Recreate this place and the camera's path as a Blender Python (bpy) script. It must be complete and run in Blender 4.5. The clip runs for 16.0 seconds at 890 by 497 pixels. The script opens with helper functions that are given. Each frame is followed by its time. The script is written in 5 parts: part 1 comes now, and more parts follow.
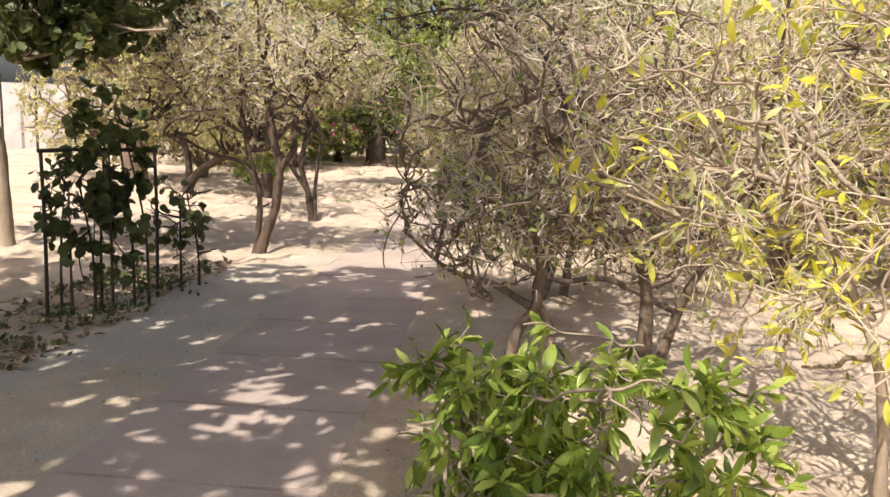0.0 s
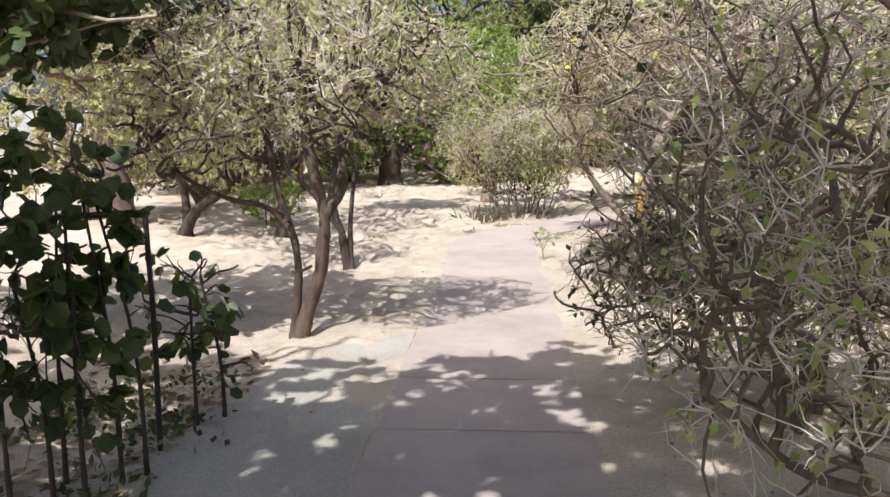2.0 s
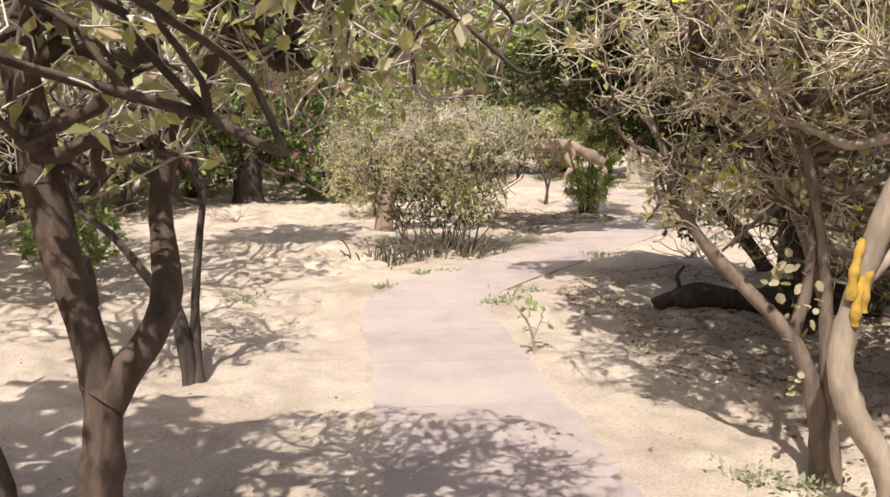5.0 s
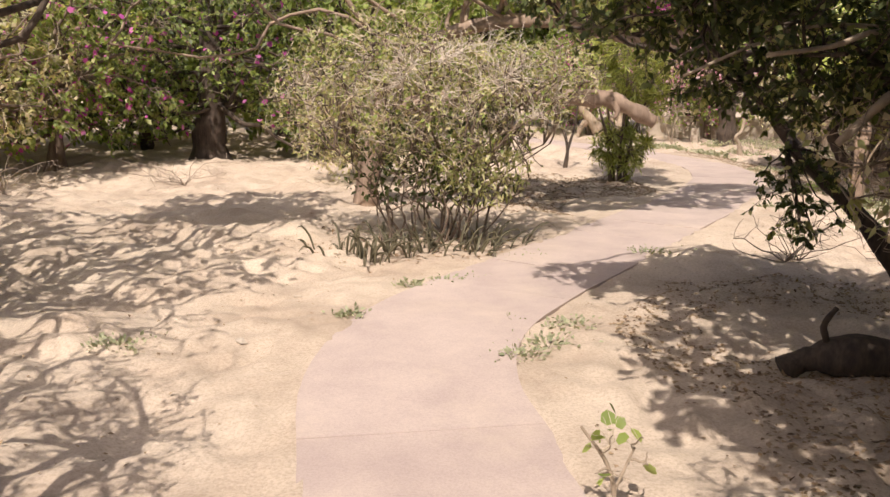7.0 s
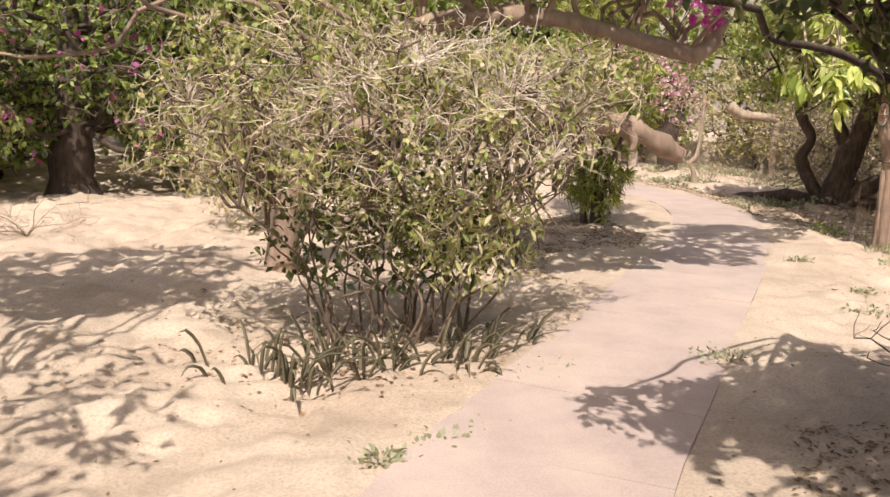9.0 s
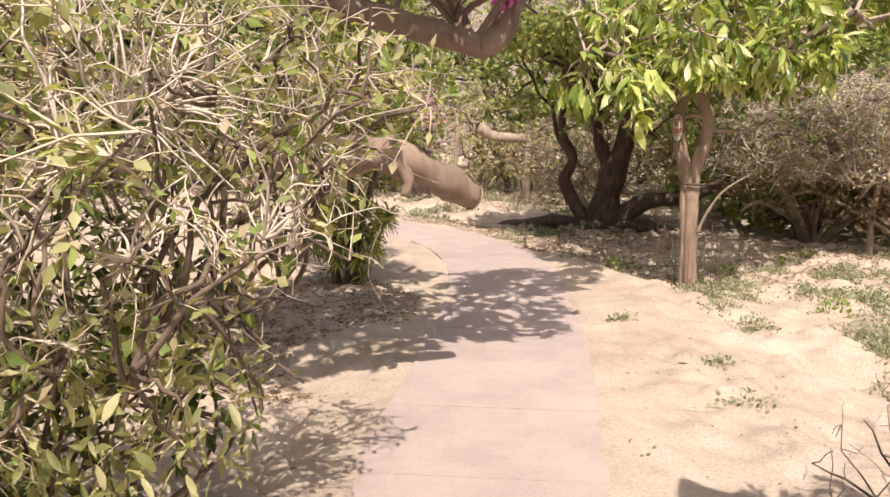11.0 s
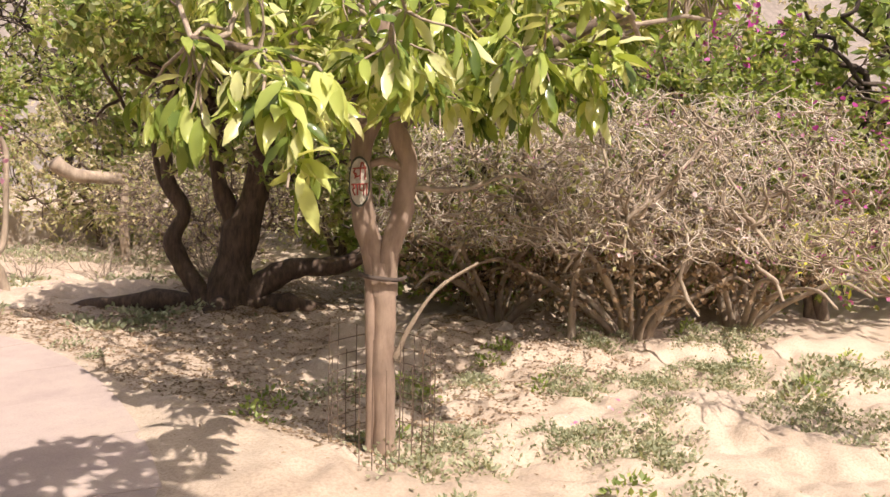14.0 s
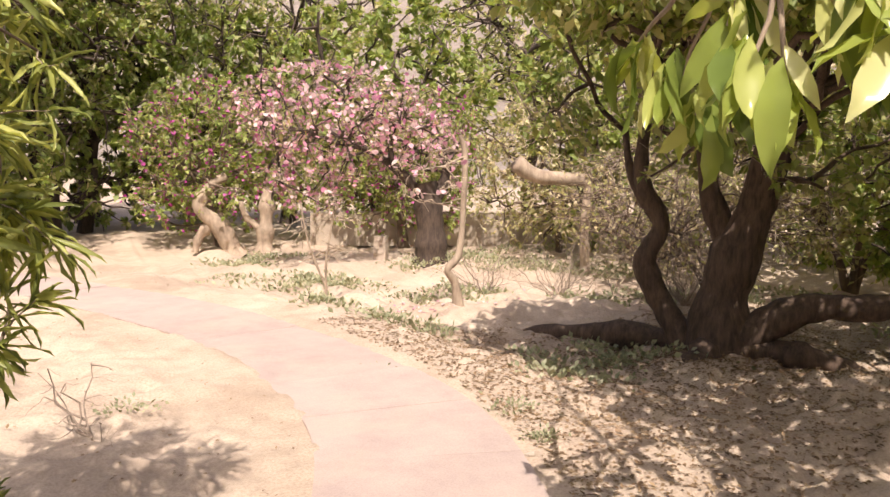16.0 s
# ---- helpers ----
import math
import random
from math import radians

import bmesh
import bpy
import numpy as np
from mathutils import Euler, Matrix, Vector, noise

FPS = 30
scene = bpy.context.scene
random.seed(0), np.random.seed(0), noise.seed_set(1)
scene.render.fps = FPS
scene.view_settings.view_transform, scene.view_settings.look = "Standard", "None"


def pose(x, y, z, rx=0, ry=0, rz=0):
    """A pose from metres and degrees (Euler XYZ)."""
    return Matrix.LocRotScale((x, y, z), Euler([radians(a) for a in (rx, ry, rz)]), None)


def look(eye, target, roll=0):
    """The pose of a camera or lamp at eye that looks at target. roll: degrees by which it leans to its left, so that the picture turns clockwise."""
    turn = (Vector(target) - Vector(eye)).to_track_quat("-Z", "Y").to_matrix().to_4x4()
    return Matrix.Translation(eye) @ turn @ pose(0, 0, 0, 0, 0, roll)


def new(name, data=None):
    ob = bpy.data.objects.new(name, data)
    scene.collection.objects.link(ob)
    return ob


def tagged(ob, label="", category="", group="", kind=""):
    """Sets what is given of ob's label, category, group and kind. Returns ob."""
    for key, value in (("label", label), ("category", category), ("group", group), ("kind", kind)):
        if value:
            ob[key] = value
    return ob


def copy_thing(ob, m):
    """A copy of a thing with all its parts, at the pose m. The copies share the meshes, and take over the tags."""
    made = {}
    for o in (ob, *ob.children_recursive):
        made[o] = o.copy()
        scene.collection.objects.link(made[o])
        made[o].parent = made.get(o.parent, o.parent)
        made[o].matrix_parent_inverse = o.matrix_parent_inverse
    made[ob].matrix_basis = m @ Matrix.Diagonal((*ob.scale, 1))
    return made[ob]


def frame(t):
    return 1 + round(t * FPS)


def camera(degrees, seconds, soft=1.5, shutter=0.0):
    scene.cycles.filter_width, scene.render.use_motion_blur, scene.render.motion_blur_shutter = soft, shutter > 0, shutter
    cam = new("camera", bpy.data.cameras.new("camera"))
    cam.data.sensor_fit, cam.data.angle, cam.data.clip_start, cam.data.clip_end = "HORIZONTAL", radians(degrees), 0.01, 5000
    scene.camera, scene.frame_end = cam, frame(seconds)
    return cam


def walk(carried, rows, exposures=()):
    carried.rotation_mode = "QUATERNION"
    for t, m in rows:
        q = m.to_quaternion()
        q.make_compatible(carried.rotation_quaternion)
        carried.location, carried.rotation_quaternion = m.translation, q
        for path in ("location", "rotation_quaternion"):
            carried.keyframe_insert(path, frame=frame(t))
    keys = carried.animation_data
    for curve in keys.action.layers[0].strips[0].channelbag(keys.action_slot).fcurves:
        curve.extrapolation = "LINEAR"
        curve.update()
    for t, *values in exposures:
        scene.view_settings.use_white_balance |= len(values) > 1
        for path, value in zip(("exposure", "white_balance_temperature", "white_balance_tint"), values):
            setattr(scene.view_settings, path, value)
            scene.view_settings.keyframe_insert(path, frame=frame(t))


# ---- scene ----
cam = camera(57.1, 16.0)
PATH = [
    (0, (0.798, -0.57, 1.451), (0.629, 1.398, 1.14), 2.0),
    (0.5, (0.46, 0.015, 1.453), (0.248, 1.975, 1.12), 1.9),
    (1, (0.161, 0.638, 1.44), (-0.023, 2.597, 1.085), 1.8),
    (1.5, (-0.094, 1.222, 1.449), (-0.268, 3.183, 1.097), 1.0),
    (2, (-0.33, 1.894, 1.504), (-0.481, 3.867, 1.213), -0.6),
    (2.5, (-0.522, 2.6, 1.578), (-0.625, 4.584, 1.348), -0.9),
    (3, (-0.708, 3.312, 1.598), (-0.76, 5.301, 1.392), -0.8),
    (3.5, (-0.847, 3.959, 1.563), (-0.87, 5.947, 1.347), -0.3),
    (4, (-1.019, 4.6, 1.503), (-0.969, 6.585, 1.264), -0.2),
    (4.5, (-1.056, 5.196, 1.461), (-0.918, 7.176, 1.209), -0.0),
    (4.7, (-1.075, 5.437, 1.471), (-0.887, 7.411, 1.209), -0.4),
    (6.8, (-0.777, 8.284, 1.504), (-0.545, 10.23, 1.105), 1.0),
    (7, (-0.788, 8.557, 1.487), (-0.579, 10.504, 1.081), 1.2),
    (7.5, (-0.866, 9.23, 1.502), (-0.662, 11.178, 1.097), 1.8),
    (8, (-0.938, 9.911, 1.524), (-0.698, 11.857, 1.132), 2.1),
    (8.2, (-0.986, 10.177, 1.501), (-0.712, 12.119, 1.11), 2.2),
    (10.3, (-0.443, 12.829, 1.437), (0.35, 14.641, 1.139), 0.2),
    (10.5, (-0.334, 13.048, 1.422), (0.516, 14.833, 1.12), 0.1),
    (11, (0.051, 13.557, 1.427), (1.056, 15.262, 1.143), -0.3),
    (11.5, (0.451, 14.01, 1.457), (1.695, 15.551, 1.175), 0.6),
    (12, (0.877, 14.51, 1.469), (2.353, 15.829, 1.18), 1.2),
    (12.5, (1.289, 14.927, 1.495), (2.9, 16.081, 1.225), 1.9),
    (13, (1.67, 15.415, 1.525), (3.34, 16.491, 1.296), 1.7),
    (13.5, (2.05, 15.837, 1.536), (3.717, 16.926, 1.343), 1.5),
    (14, (2.423, 16.284, 1.522), (4.084, 17.38, 1.331), 1.2),
    (14.5, (2.815, 16.688, 1.494), (4.438, 17.839, 1.293), 1.1),
    (15, (3.14, 17.136, 1.503), (4.609, 18.478, 1.305), 1.1),
    (15.5, (3.442, 17.65, 1.525), (4.645, 19.235, 1.32), 0.5),
    (16, (3.763, 18.295, 1.533), (4.623, 20.088, 1.32), 0.4),
]
walk(cam, [(t, look(eye, target, roll)) for t, eye, target, roll in PATH],
     [(0, 0.47, 6600, 12), (0.4, 0.47, 6300, 9), (0.8, 0.39, 6100, 7), (1.5, 0.35, 5800, 7), (2.3, 0.33, 5500, 6), (3.5, 0.31, 5560, 7), (4.5, 0.28, 5950, 10), (5.6, 0.21, 6250, 13), (6.8, 0.12, 6600, 16), (8.2, 0.14, 6600, 16), (10.3, 0.27, 6550, 17), (11.5, 0.22, 6550, 18), (13.0, 0.30, 6600, 18), (16, 0.36, 6800, 20)])

# ---- light ----
SHADE = Vector((0.38, 1.0, 0.0)).normalized()
ELEV = 54.0
world = bpy.data.worlds.new("sky")
scene.world = world
world.use_nodes = True
wn = world.node_tree.nodes
sky = wn.new("ShaderNodeTexSky")
sky.sky_type, sky.sun_disc = "NISHITA", False
sky.sun_elevation, sky.sun_rotation = radians(ELEV), math.atan2(-SHADE.x, -SHADE.y)
sky.air_density, sky.dust_density, sky.ozone_density = 0.8, 5.0, 0.6
world.node_tree.links.new(sky.outputs[0], wn["Background"].inputs[0])
wn["Background"].inputs[1].default_value = 0.115
sun = new("sun", bpy.data.lights.new("sun", "SUN"))
sun.data.energy, sun.data.angle, sun.data.color = 4.75, radians(0.55), (1.0, 0.93, 0.82)
sun.matrix_world = look((0, 0, 30), Vector((0, 0, 30)) + SHADE * math.cos(radians(ELEV)) - Vector((0, 0, math.sin(radians(ELEV)))))

# ---- materials ----


def material(name, rough=0.85):
    m = bpy.data.materials.new(name)
    m.use_nodes = True
    b = m.node_tree.nodes["Principled BSDF"]
    b.inputs["Roughness"].default_value = rough
    return m, m.node_tree, b


def ramp(nt, source, stops):
    r = nt.nodes.new("ShaderNodeValToRGB")
    while len(r.color_ramp.elements) < len(stops):
        r.color_ramp.elements.new(0.5)
    for e, (p, c) in zip(r.color_ramp.elements, stops):
        e.position, e.color = p, (*c, 1)
    nt.links.new(source, r.inputs[0])
    return r.outputs[0]


def tex_noise(nt, scale, detail=6.0, rough=0.6, coords="Object", stretch=None):
    co = nt.nodes.new("ShaderNodeTexCoord").outputs[coords]
    if stretch:
        mp = nt.nodes.new("ShaderNodeMapping")
        mp.inputs["Scale"].default_value = stretch
        nt.links.new(co, mp.inputs[0])
        co = mp.outputs[0]
    n = nt.nodes.new("ShaderNodeTexNoise")
    n.inputs["Scale"].default_value, n.inputs["Detail"].default_value, n.inputs["Roughness"].default_value = scale, detail, rough
    nt.links.new(co, n.inputs["Vector"])
    return n.outputs["Fac"]


def blend(nt, a, b, fac, mode="MIX"):
    m = nt.nodes.new("ShaderNodeMix")
    m.data_type, m.blend_type = "RGBA", mode
    if isinstance(fac, float):
        m.inputs[0].default_value = fac
    else:
        nt.links.new(fac, m.inputs[0])
    for k, v in ((6, a), (7, b)):
        if isinstance(v, tuple):
            m.inputs[k].default_value = (*v, 1)
        else:
            nt.links.new(v, m.inputs[k])
    return m.outputs[2]


def bump(nt, b, height, strength, distance):
    k = nt.nodes.new("ShaderNodeBump")
    k.inputs["Strength"].default_value, k.inputs["Distance"].default_value = strength, distance
    nt.links.new(height, k.inputs["Height"])
    nt.links.new(k.outputs[0], b.inputs["Normal"])


def earth(name, dark, light, stain):
    m, nt, b = material(name, 0.95)
    base = ramp(nt, tex_noise(nt, 1.3, 8, 0.65), [(0.3, dark), (0.62, light)])
    grit = ramp(nt, tex_noise(nt, 60, 4, 0.7), [(0.3, (0.66, 0.63, 0.60)), (0.58, (1.06, 1.06, 1.06))])
    c = blend(nt, base, grit, 0.8, "MULTIPLY")
    c = blend(nt, c, stain, ramp(nt, tex_noise(nt, 0.5, 7, 0.7), [(0.50, (0, 0, 0)), (0.70, (0.75, 0.75, 0.75))]))
    nt.links.new(c, b.inputs["Base Color"])
    lumps = blend(nt, tex_noise(nt, 9, 5, 0.6), tex_noise(nt, 34, 9, 0.78), 0.5)
    bump(nt, b, lumps, 0.7, 0.022)
    return m


def bark(name, dark, light, scale=18.0, depth=0.012, rough=0.9):
    m, nt, b = material(name, rough)
    long = tex_noise(nt, scale, 8, 0.7, stretch=(1, 1, 0.25))
    c = ramp(nt, long, [(0.32, dark), (0.66, light)])
    c = blend(nt, c, ramp(nt, tex_noise(nt, 3.0, 5), [(0.35, (0.7, 0.68, 0.66)), (0.65, (1.12, 1.1, 1.06))]), 0.8, "MULTIPLY")
    nt.links.new(c, b.inputs["Base Color"])
    bump(nt, b, long, 0.8, depth)
    return m


def leafy(name, colours, through_light=0.35, rough=0.5, tint=(1.25, 1.2, 0.6)):
    m, nt, b = material(name, rough)
    pick = nt.nodes.new("ShaderNodeNewGeometry").outputs["Random Per Island"]
    n = len(colours)
    c = ramp(nt, pick, [(k / max(1, n - 1), col) for k, col in enumerate(colours)])
    c = blend(nt, c, ramp(nt, tex_noise(nt, 1.6, 3), [(0.3, (0.75, 0.78, 0.7)), (0.7, (1.15, 1.12, 1.1))]), 0.8, "MULTIPLY")
    nt.links.new(c, b.inputs["Base Color"])
    b.inputs["Specular IOR Level"].default_value = 0.4
    t = nt.nodes.new("ShaderNodeBsdfTranslucent")
    warm = blend(nt, c, tint, 1.0, "MULTIPLY")
    nt.links.new(warm, t.inputs[0])
    mx = nt.nodes.new("ShaderNodeMixShader")
    mx.inputs[0].default_value = through_light
    nt.links.new(b.outputs[0], mx.inputs[1])
    nt.links.new(t.outputs[0], mx.inputs[2])
    nt.links.new(mx.outputs[0], nt.nodes["Material Output"].inputs[0])
    return m


def plain(name, colour, rough=0.6, metal=0.0, vary=12.0):
    m, nt, b = material(name, rough)
    b.inputs["Metallic"].default_value = metal
    k = tuple(0.72 * v for v in colour)
    nt.links.new(ramp(nt, tex_noise(nt, vary, 6), [(0.3, k), (0.65, colour)]), b.inputs["Base Color"])
    bump(nt, b, tex_noise(nt, vary * 4, 5), 0.3, 0.004)
    return m


SAND = earth("sand", (0.43, 0.338, 0.257), (0.588, 0.488, 0.384), (0.315, 0.24, 0.178))
APRON = earth("dusty_concrete", (0.425, 0.37, 0.315), (0.52, 0.465, 0.40), (0.335, 0.28, 0.235))
SLAB, nt, b = material("slab_concrete", 0.9)
c = ramp(nt, tex_noise(nt, 2.2, 8, 0.65), [(0.3, (0.405, 0.324, 0.294)), (0.65, (0.50, 0.408, 0.36))])
c = blend(nt, c, ramp(nt, tex_noise(nt, 90, 3, 0.7), [(0.3, (0.8, 0.8, 0.8)), (0.6, (1.04, 1.04, 1.04))]), 0.7, "MULTIPLY")
ob_rand = nt.nodes.new("ShaderNodeObjectInfo").outputs["Random"]
c = blend(nt, c, ramp(nt, ob_rand, [(0.0, (0.93, 0.92, 0.92)), (1.0, (1.03, 1.03, 1.03))]), 1.0, "MULTIPLY")
c = blend(nt, c, (0.585, 0.485, 0.378), ramp(nt, tex_noise(nt, 0.9, 9, 0.7), [(0.5, (0, 0, 0)), (0.72, (0.45, 0.45, 0.45))]))
nt.links.new(c, b.inputs["Base Color"])
bump(nt, b, tex_noise(nt, 70, 6, 0.7), 0.3, 0.006)
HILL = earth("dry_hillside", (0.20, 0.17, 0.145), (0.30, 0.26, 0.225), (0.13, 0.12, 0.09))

BARK_DARK = bark("dark_bark", (0.028, 0.020, 0.016), (0.11, 0.08, 0.06))
BARK_UMBER = bark("umber_bark", (0.045, 0.031, 0.023), (0.16, 0.11, 0.08))
BARK_BROWN = bark("brown_bark", (0.09, 0.065, 0.048), (0.24, 0.18, 0.135))
BARK_PALE = bark("pale_bark", (0.26, 0.20, 0.15), (0.46, 0.38, 0.29), 14)
BARK_MANGO = bark("smooth_tan_bark", (0.22, 0.155, 0.115), (0.40, 0.30, 0.23), 9, 0.008)
TWIG_GREY = bark("grey_twig", (0.24, 0.19, 0.15), (0.46, 0.38, 0.31), 30, 0.002)
TWIG_DARK = bark("dark_twig", (0.09, 0.07, 0.055), (0.26, 0.20, 0.16), 30, 0.002)
TWIG_ASH = bark("ash_twig", (0.50, 0.43, 0.36), (0.78, 0.70, 0.60), 30, 0.002)
TWIG_PALE = bark("straw_twig", (0.42, 0.35, 0.24), (0.72, 0.63, 0.48), 30, 0.002)
LEAF_OLIVE = leafy("olive_leaf", [(0.25, 0.275, 0.12), (0.40, 0.42, 0.19), (0.54, 0.54, 0.28), (0.66, 0.63, 0.40)], 0.48)
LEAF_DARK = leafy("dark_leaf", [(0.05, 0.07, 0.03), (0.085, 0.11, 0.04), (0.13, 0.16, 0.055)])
LEAF_GREEN = leafy("green_leaf", [(0.18, 0.25, 0.08), (0.31, 0.40, 0.12), (0.44, 0.52, 0.19)], 0.48)
LEAF_BRIGHT = leafy("bright_leaf", [(0.10, 0.16, 0.03), (0.22, 0.31, 0.06), (0.37, 0.47, 0.10), (0.52, 0.60, 0.18)], 0.45, 0.35)
LEAF_YELLOW = leafy("yellow_leaf", [(0.60, 0.58, 0.07), (0.74, 0.70, 0.14), (0.52, 0.58, 0.14)], 0.5)
LEAF_DRY = leafy("dry_leaf", [(0.36, 0.29, 0.19), (0.54, 0.45, 0.30), (0.66, 0.58, 0.42), (0.42, 0.40, 0.24)], 0.35)
LEAF_MANGO = leafy("mango_leaf", [(0.10, 0.16, 0.035), (0.26, 0.34, 0.08), (0.42, 0.50, 0.13), (0.60, 0.64, 0.24), (0.76, 0.76, 0.46)], 0.36, 0.22)
LEAF_OLEANDER = leafy("narrow_leaf", [(0.16, 0.20, 0.06), (0.32, 0.36, 0.10), (0.46, 0.50, 0.16), (0.60, 0.63, 0.24)], 0.42, 0.4)
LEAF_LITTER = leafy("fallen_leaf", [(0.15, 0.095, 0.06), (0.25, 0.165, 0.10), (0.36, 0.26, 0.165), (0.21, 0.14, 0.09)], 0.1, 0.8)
LEAF_WEED = leafy("grey_green_weed", [(0.24, 0.27, 0.17), (0.36, 0.38, 0.26), (0.48, 0.48, 0.36)], 0.3, 0.6)
PETAL = leafy("magenta_petal", [(0.55, 0.06, 0.36), (0.68, 0.14, 0.52), (0.78, 0.30, 0.60)], 0.45, 0.6, (1.1, 1.0, 1.05))
PETAL_PALE = leafy("pink_petal", [(0.70, 0.24, 0.46), (0.82, 0.45, 0.60), (0.88, 0.68, 0.72), (0.86, 0.74, 0.72)], 0.45, 0.6, (1.1, 1.0, 1.05))
BLADE = leafy("stiff_blade", [(0.075, 0.07, 0.045), (0.14, 0.125, 0.08), (0.23, 0.20, 0.14)], 0.1, 0.55)
IRON = plain("rusty_iron", (0.06, 0.045, 0.038), 0.7, 0.3)
WIRE = plain("rusted_wire", (0.20, 0.14, 0.10), 0.7, 0.4)
WHITE_PAINT = plain("worn_white_paint", (0.54, 0.49, 0.40), 0.8, 0.0, 40.0)
RED_PAINT = plain("red_paint", (0.38, 0.07, 0.05), 0.8, 0.0, 60.0)
DARK_PAINT = plain("dark_green_paint", (0.075, 0.08, 0.06), 0.8, 0.0, 40.0)
ROPE = plain("old_rope", (0.10, 0.075, 0.06), 0.9)
STONE = plain("pale_stone", (0.50, 0.43, 0.35), 0.9)
WALLM = plain("weathered_plaster", (0.48, 0.41, 0.33), 0.9, 0.0, 3.0)
WHITEWALL = plain("whitewashed_wall", (0.62, 0.61, 0.59), 0.8, 0.0, 2.0)
FUNGUS = plain("orange_fungus", (0.50, 0.31, 0.05), 0.95, 0.0, 70.0)
SAWN = plain("sawn_wood", (0.40, 0.29, 0.20), 0.9, 0.0, 50.0)
BROKEN_WOOD = plain("split_wood", (0.45, 0.24, 0.09), 0.85, 0.0, 40.0)

# ---- geometry helpers ----
rng = np.random.default_rng(7)


def put_mesh(name, verts, faces, mat=None, smooth=True):
    """faces: a list of index arrays, each (n, corners)."""
    me = bpy.data.meshes.new(name)
    verts = np.asarray(verts, np.float32)
    faces = [np.asarray(f, np.int32) for f in faces if len(f)]
    me.vertices.add(len(verts))
    me.vertices.foreach_set("co", verts.ravel())
    loops = np.concatenate([f.ravel() for f in faces])
    sizes = np.concatenate([np.full(len(f), f.shape[1], np.int32) for f in faces])
    me.loops.add(len(loops))
    me.loops.foreach_set("vertex_index", loops)
    me.polygons.add(len(sizes))
    me.polygons.foreach_set("loop_start", np.concatenate([[0], np.cumsum(sizes)[:-1]]).astype(np.int32))
    me.polygons.foreach_set("use_smooth", np.full(len(sizes), smooth))
    me.update(calc_edges=True)
    me.validate()
    if mat:
        me.materials.append(mat)
    return me


def thing(name, at, label, category, group="", kind=""):
    ob = new(name)
    ob.location = at
    ob.empty_display_size = 0.2
    return tagged(ob, label, category, group, kind)


def part(name, geo, mat, parent, label="", smooth=True, kind=""):
    ob = new(name, put_mesh(name, *geo, mat, smooth))
    ob.parent = parent
    return tagged(ob, label, kind=kind)


def solid(name, geo, mat, at, label, category, group="", kind="", smooth=True):
    ob = new(name, put_mesh(name, *geo, mat, smooth))
    ob.location = at
    return tagged(ob, label, category, group, kind)


def merge(*geos):
    vs, fs, n = [], [], 0
    for v, f in geos:
        v = np.asarray(v, float)
        vs.append(v)
        fs += [np.asarray(q) + n for q in f if len(q)]
        n += len(v)
    return np.concatenate(vs), fs


def unit(a):
    return a / np.maximum(np.linalg.norm(a, axis=-1, keepdims=True), 1e-9)


def tubes(P, R, sides=5, caps=False):
    """Tapered tubes along N lines of K points."""
    P, R = np.asarray(P, float), np.asarray(R, float)
    N, K, _ = P.shape
    T = unit(np.gradient(P, axis=1))
    mean = unit(P[:, -1] - P[:, 0])
    ref = np.where(np.abs(mean[:, 2:3]) > 0.8, [[1.0, 0.13, 0]], [[0.11, 0.07, 1.0]])[:, None, :]
    U = unit(np.cross(T, ref))
    V = np.cross(T, U)
    a = np.arange(sides) * 2 * np.pi / sides
    ring = U[:, :, None] * np.cos(a)[:, None] + V[:, :, None] * np.sin(a)[:, None]
    verts = (P[:, :, None] + ring * R[:, :, None, None]).reshape(-1, 3)
    i = np.arange(N * K * sides).reshape(N, K, sides)
    j = np.roll(i, -1, axis=2)
    quads = np.stack([i[:, :-1], j[:, :-1], j[:, 1:], i[:, 1:]], -1).reshape(-1, 4)
    faces = [quads]
    if caps:
        faces += [i[:, -1, :].reshape(N, sides), i[:, 0, ::-1].reshape(N, sides)]
    return verts, faces


def spline(points, n):
    """A smooth line through a few control points."""
    p = np.asarray(points, float)
    q = np.vstack([2 * p[0] - p[1], p, 2 * p[-1] - p[-2]])
    s = np.linspace(0, len(p) - 1 - 1e-6, n)
    k = s.astype(int)
    t = (s - k)[:, None]
    a, b_, c_, d = q[k], q[k + 1], q[k + 2], q[k + 3]
    return 0.5 * (2 * b_ + (c_ - a) * t + (2 * a - 5 * b_ + 4 * c_ - d) * t**2 + (3 * b_ - a - 3 * c_ + d) * t**3)


def limb(points, r0, r1, n=16, sides=10, knots=0.12, flare=0.0, caps=False):
    """One thick, uneven stem through control points."""
    P = spline(points, n)
    t = np.linspace(0, 1, n)
    R = r0 + (r1 - r0) * t
    R = R * (1 + knots * np.sin(t * 17 + rng.uniform(0, 6)) * rng.uniform(0.4, 1, n)) + flare * np.exp(-t * n / 2.0)
    v, f = tubes(P[None], R[None], sides, caps)
    v = v + rng.normal(0, 0.05 * min(r0, 0.12), v.shape)
    return v, f


def inside(blobs, n, shell=0.0):
    """Random points in ellipsoids given as (centre, radii, share)."""
    share = np.array([b_[2] for b_ in blobs], float)
    k = rng.choice(len(blobs), n, p=share / share.sum())
    d = unit(rng.normal(size=(n, 3)))
    r = rng.uniform(shell**3, 1, n)[:, None] ** (1 / 3)
    c_ = np.array([b_[0] for b_ in blobs], float)[k]
    s = np.array([b_[1] for b_ in blobs], float)[k]
    return c_ + d * r * s


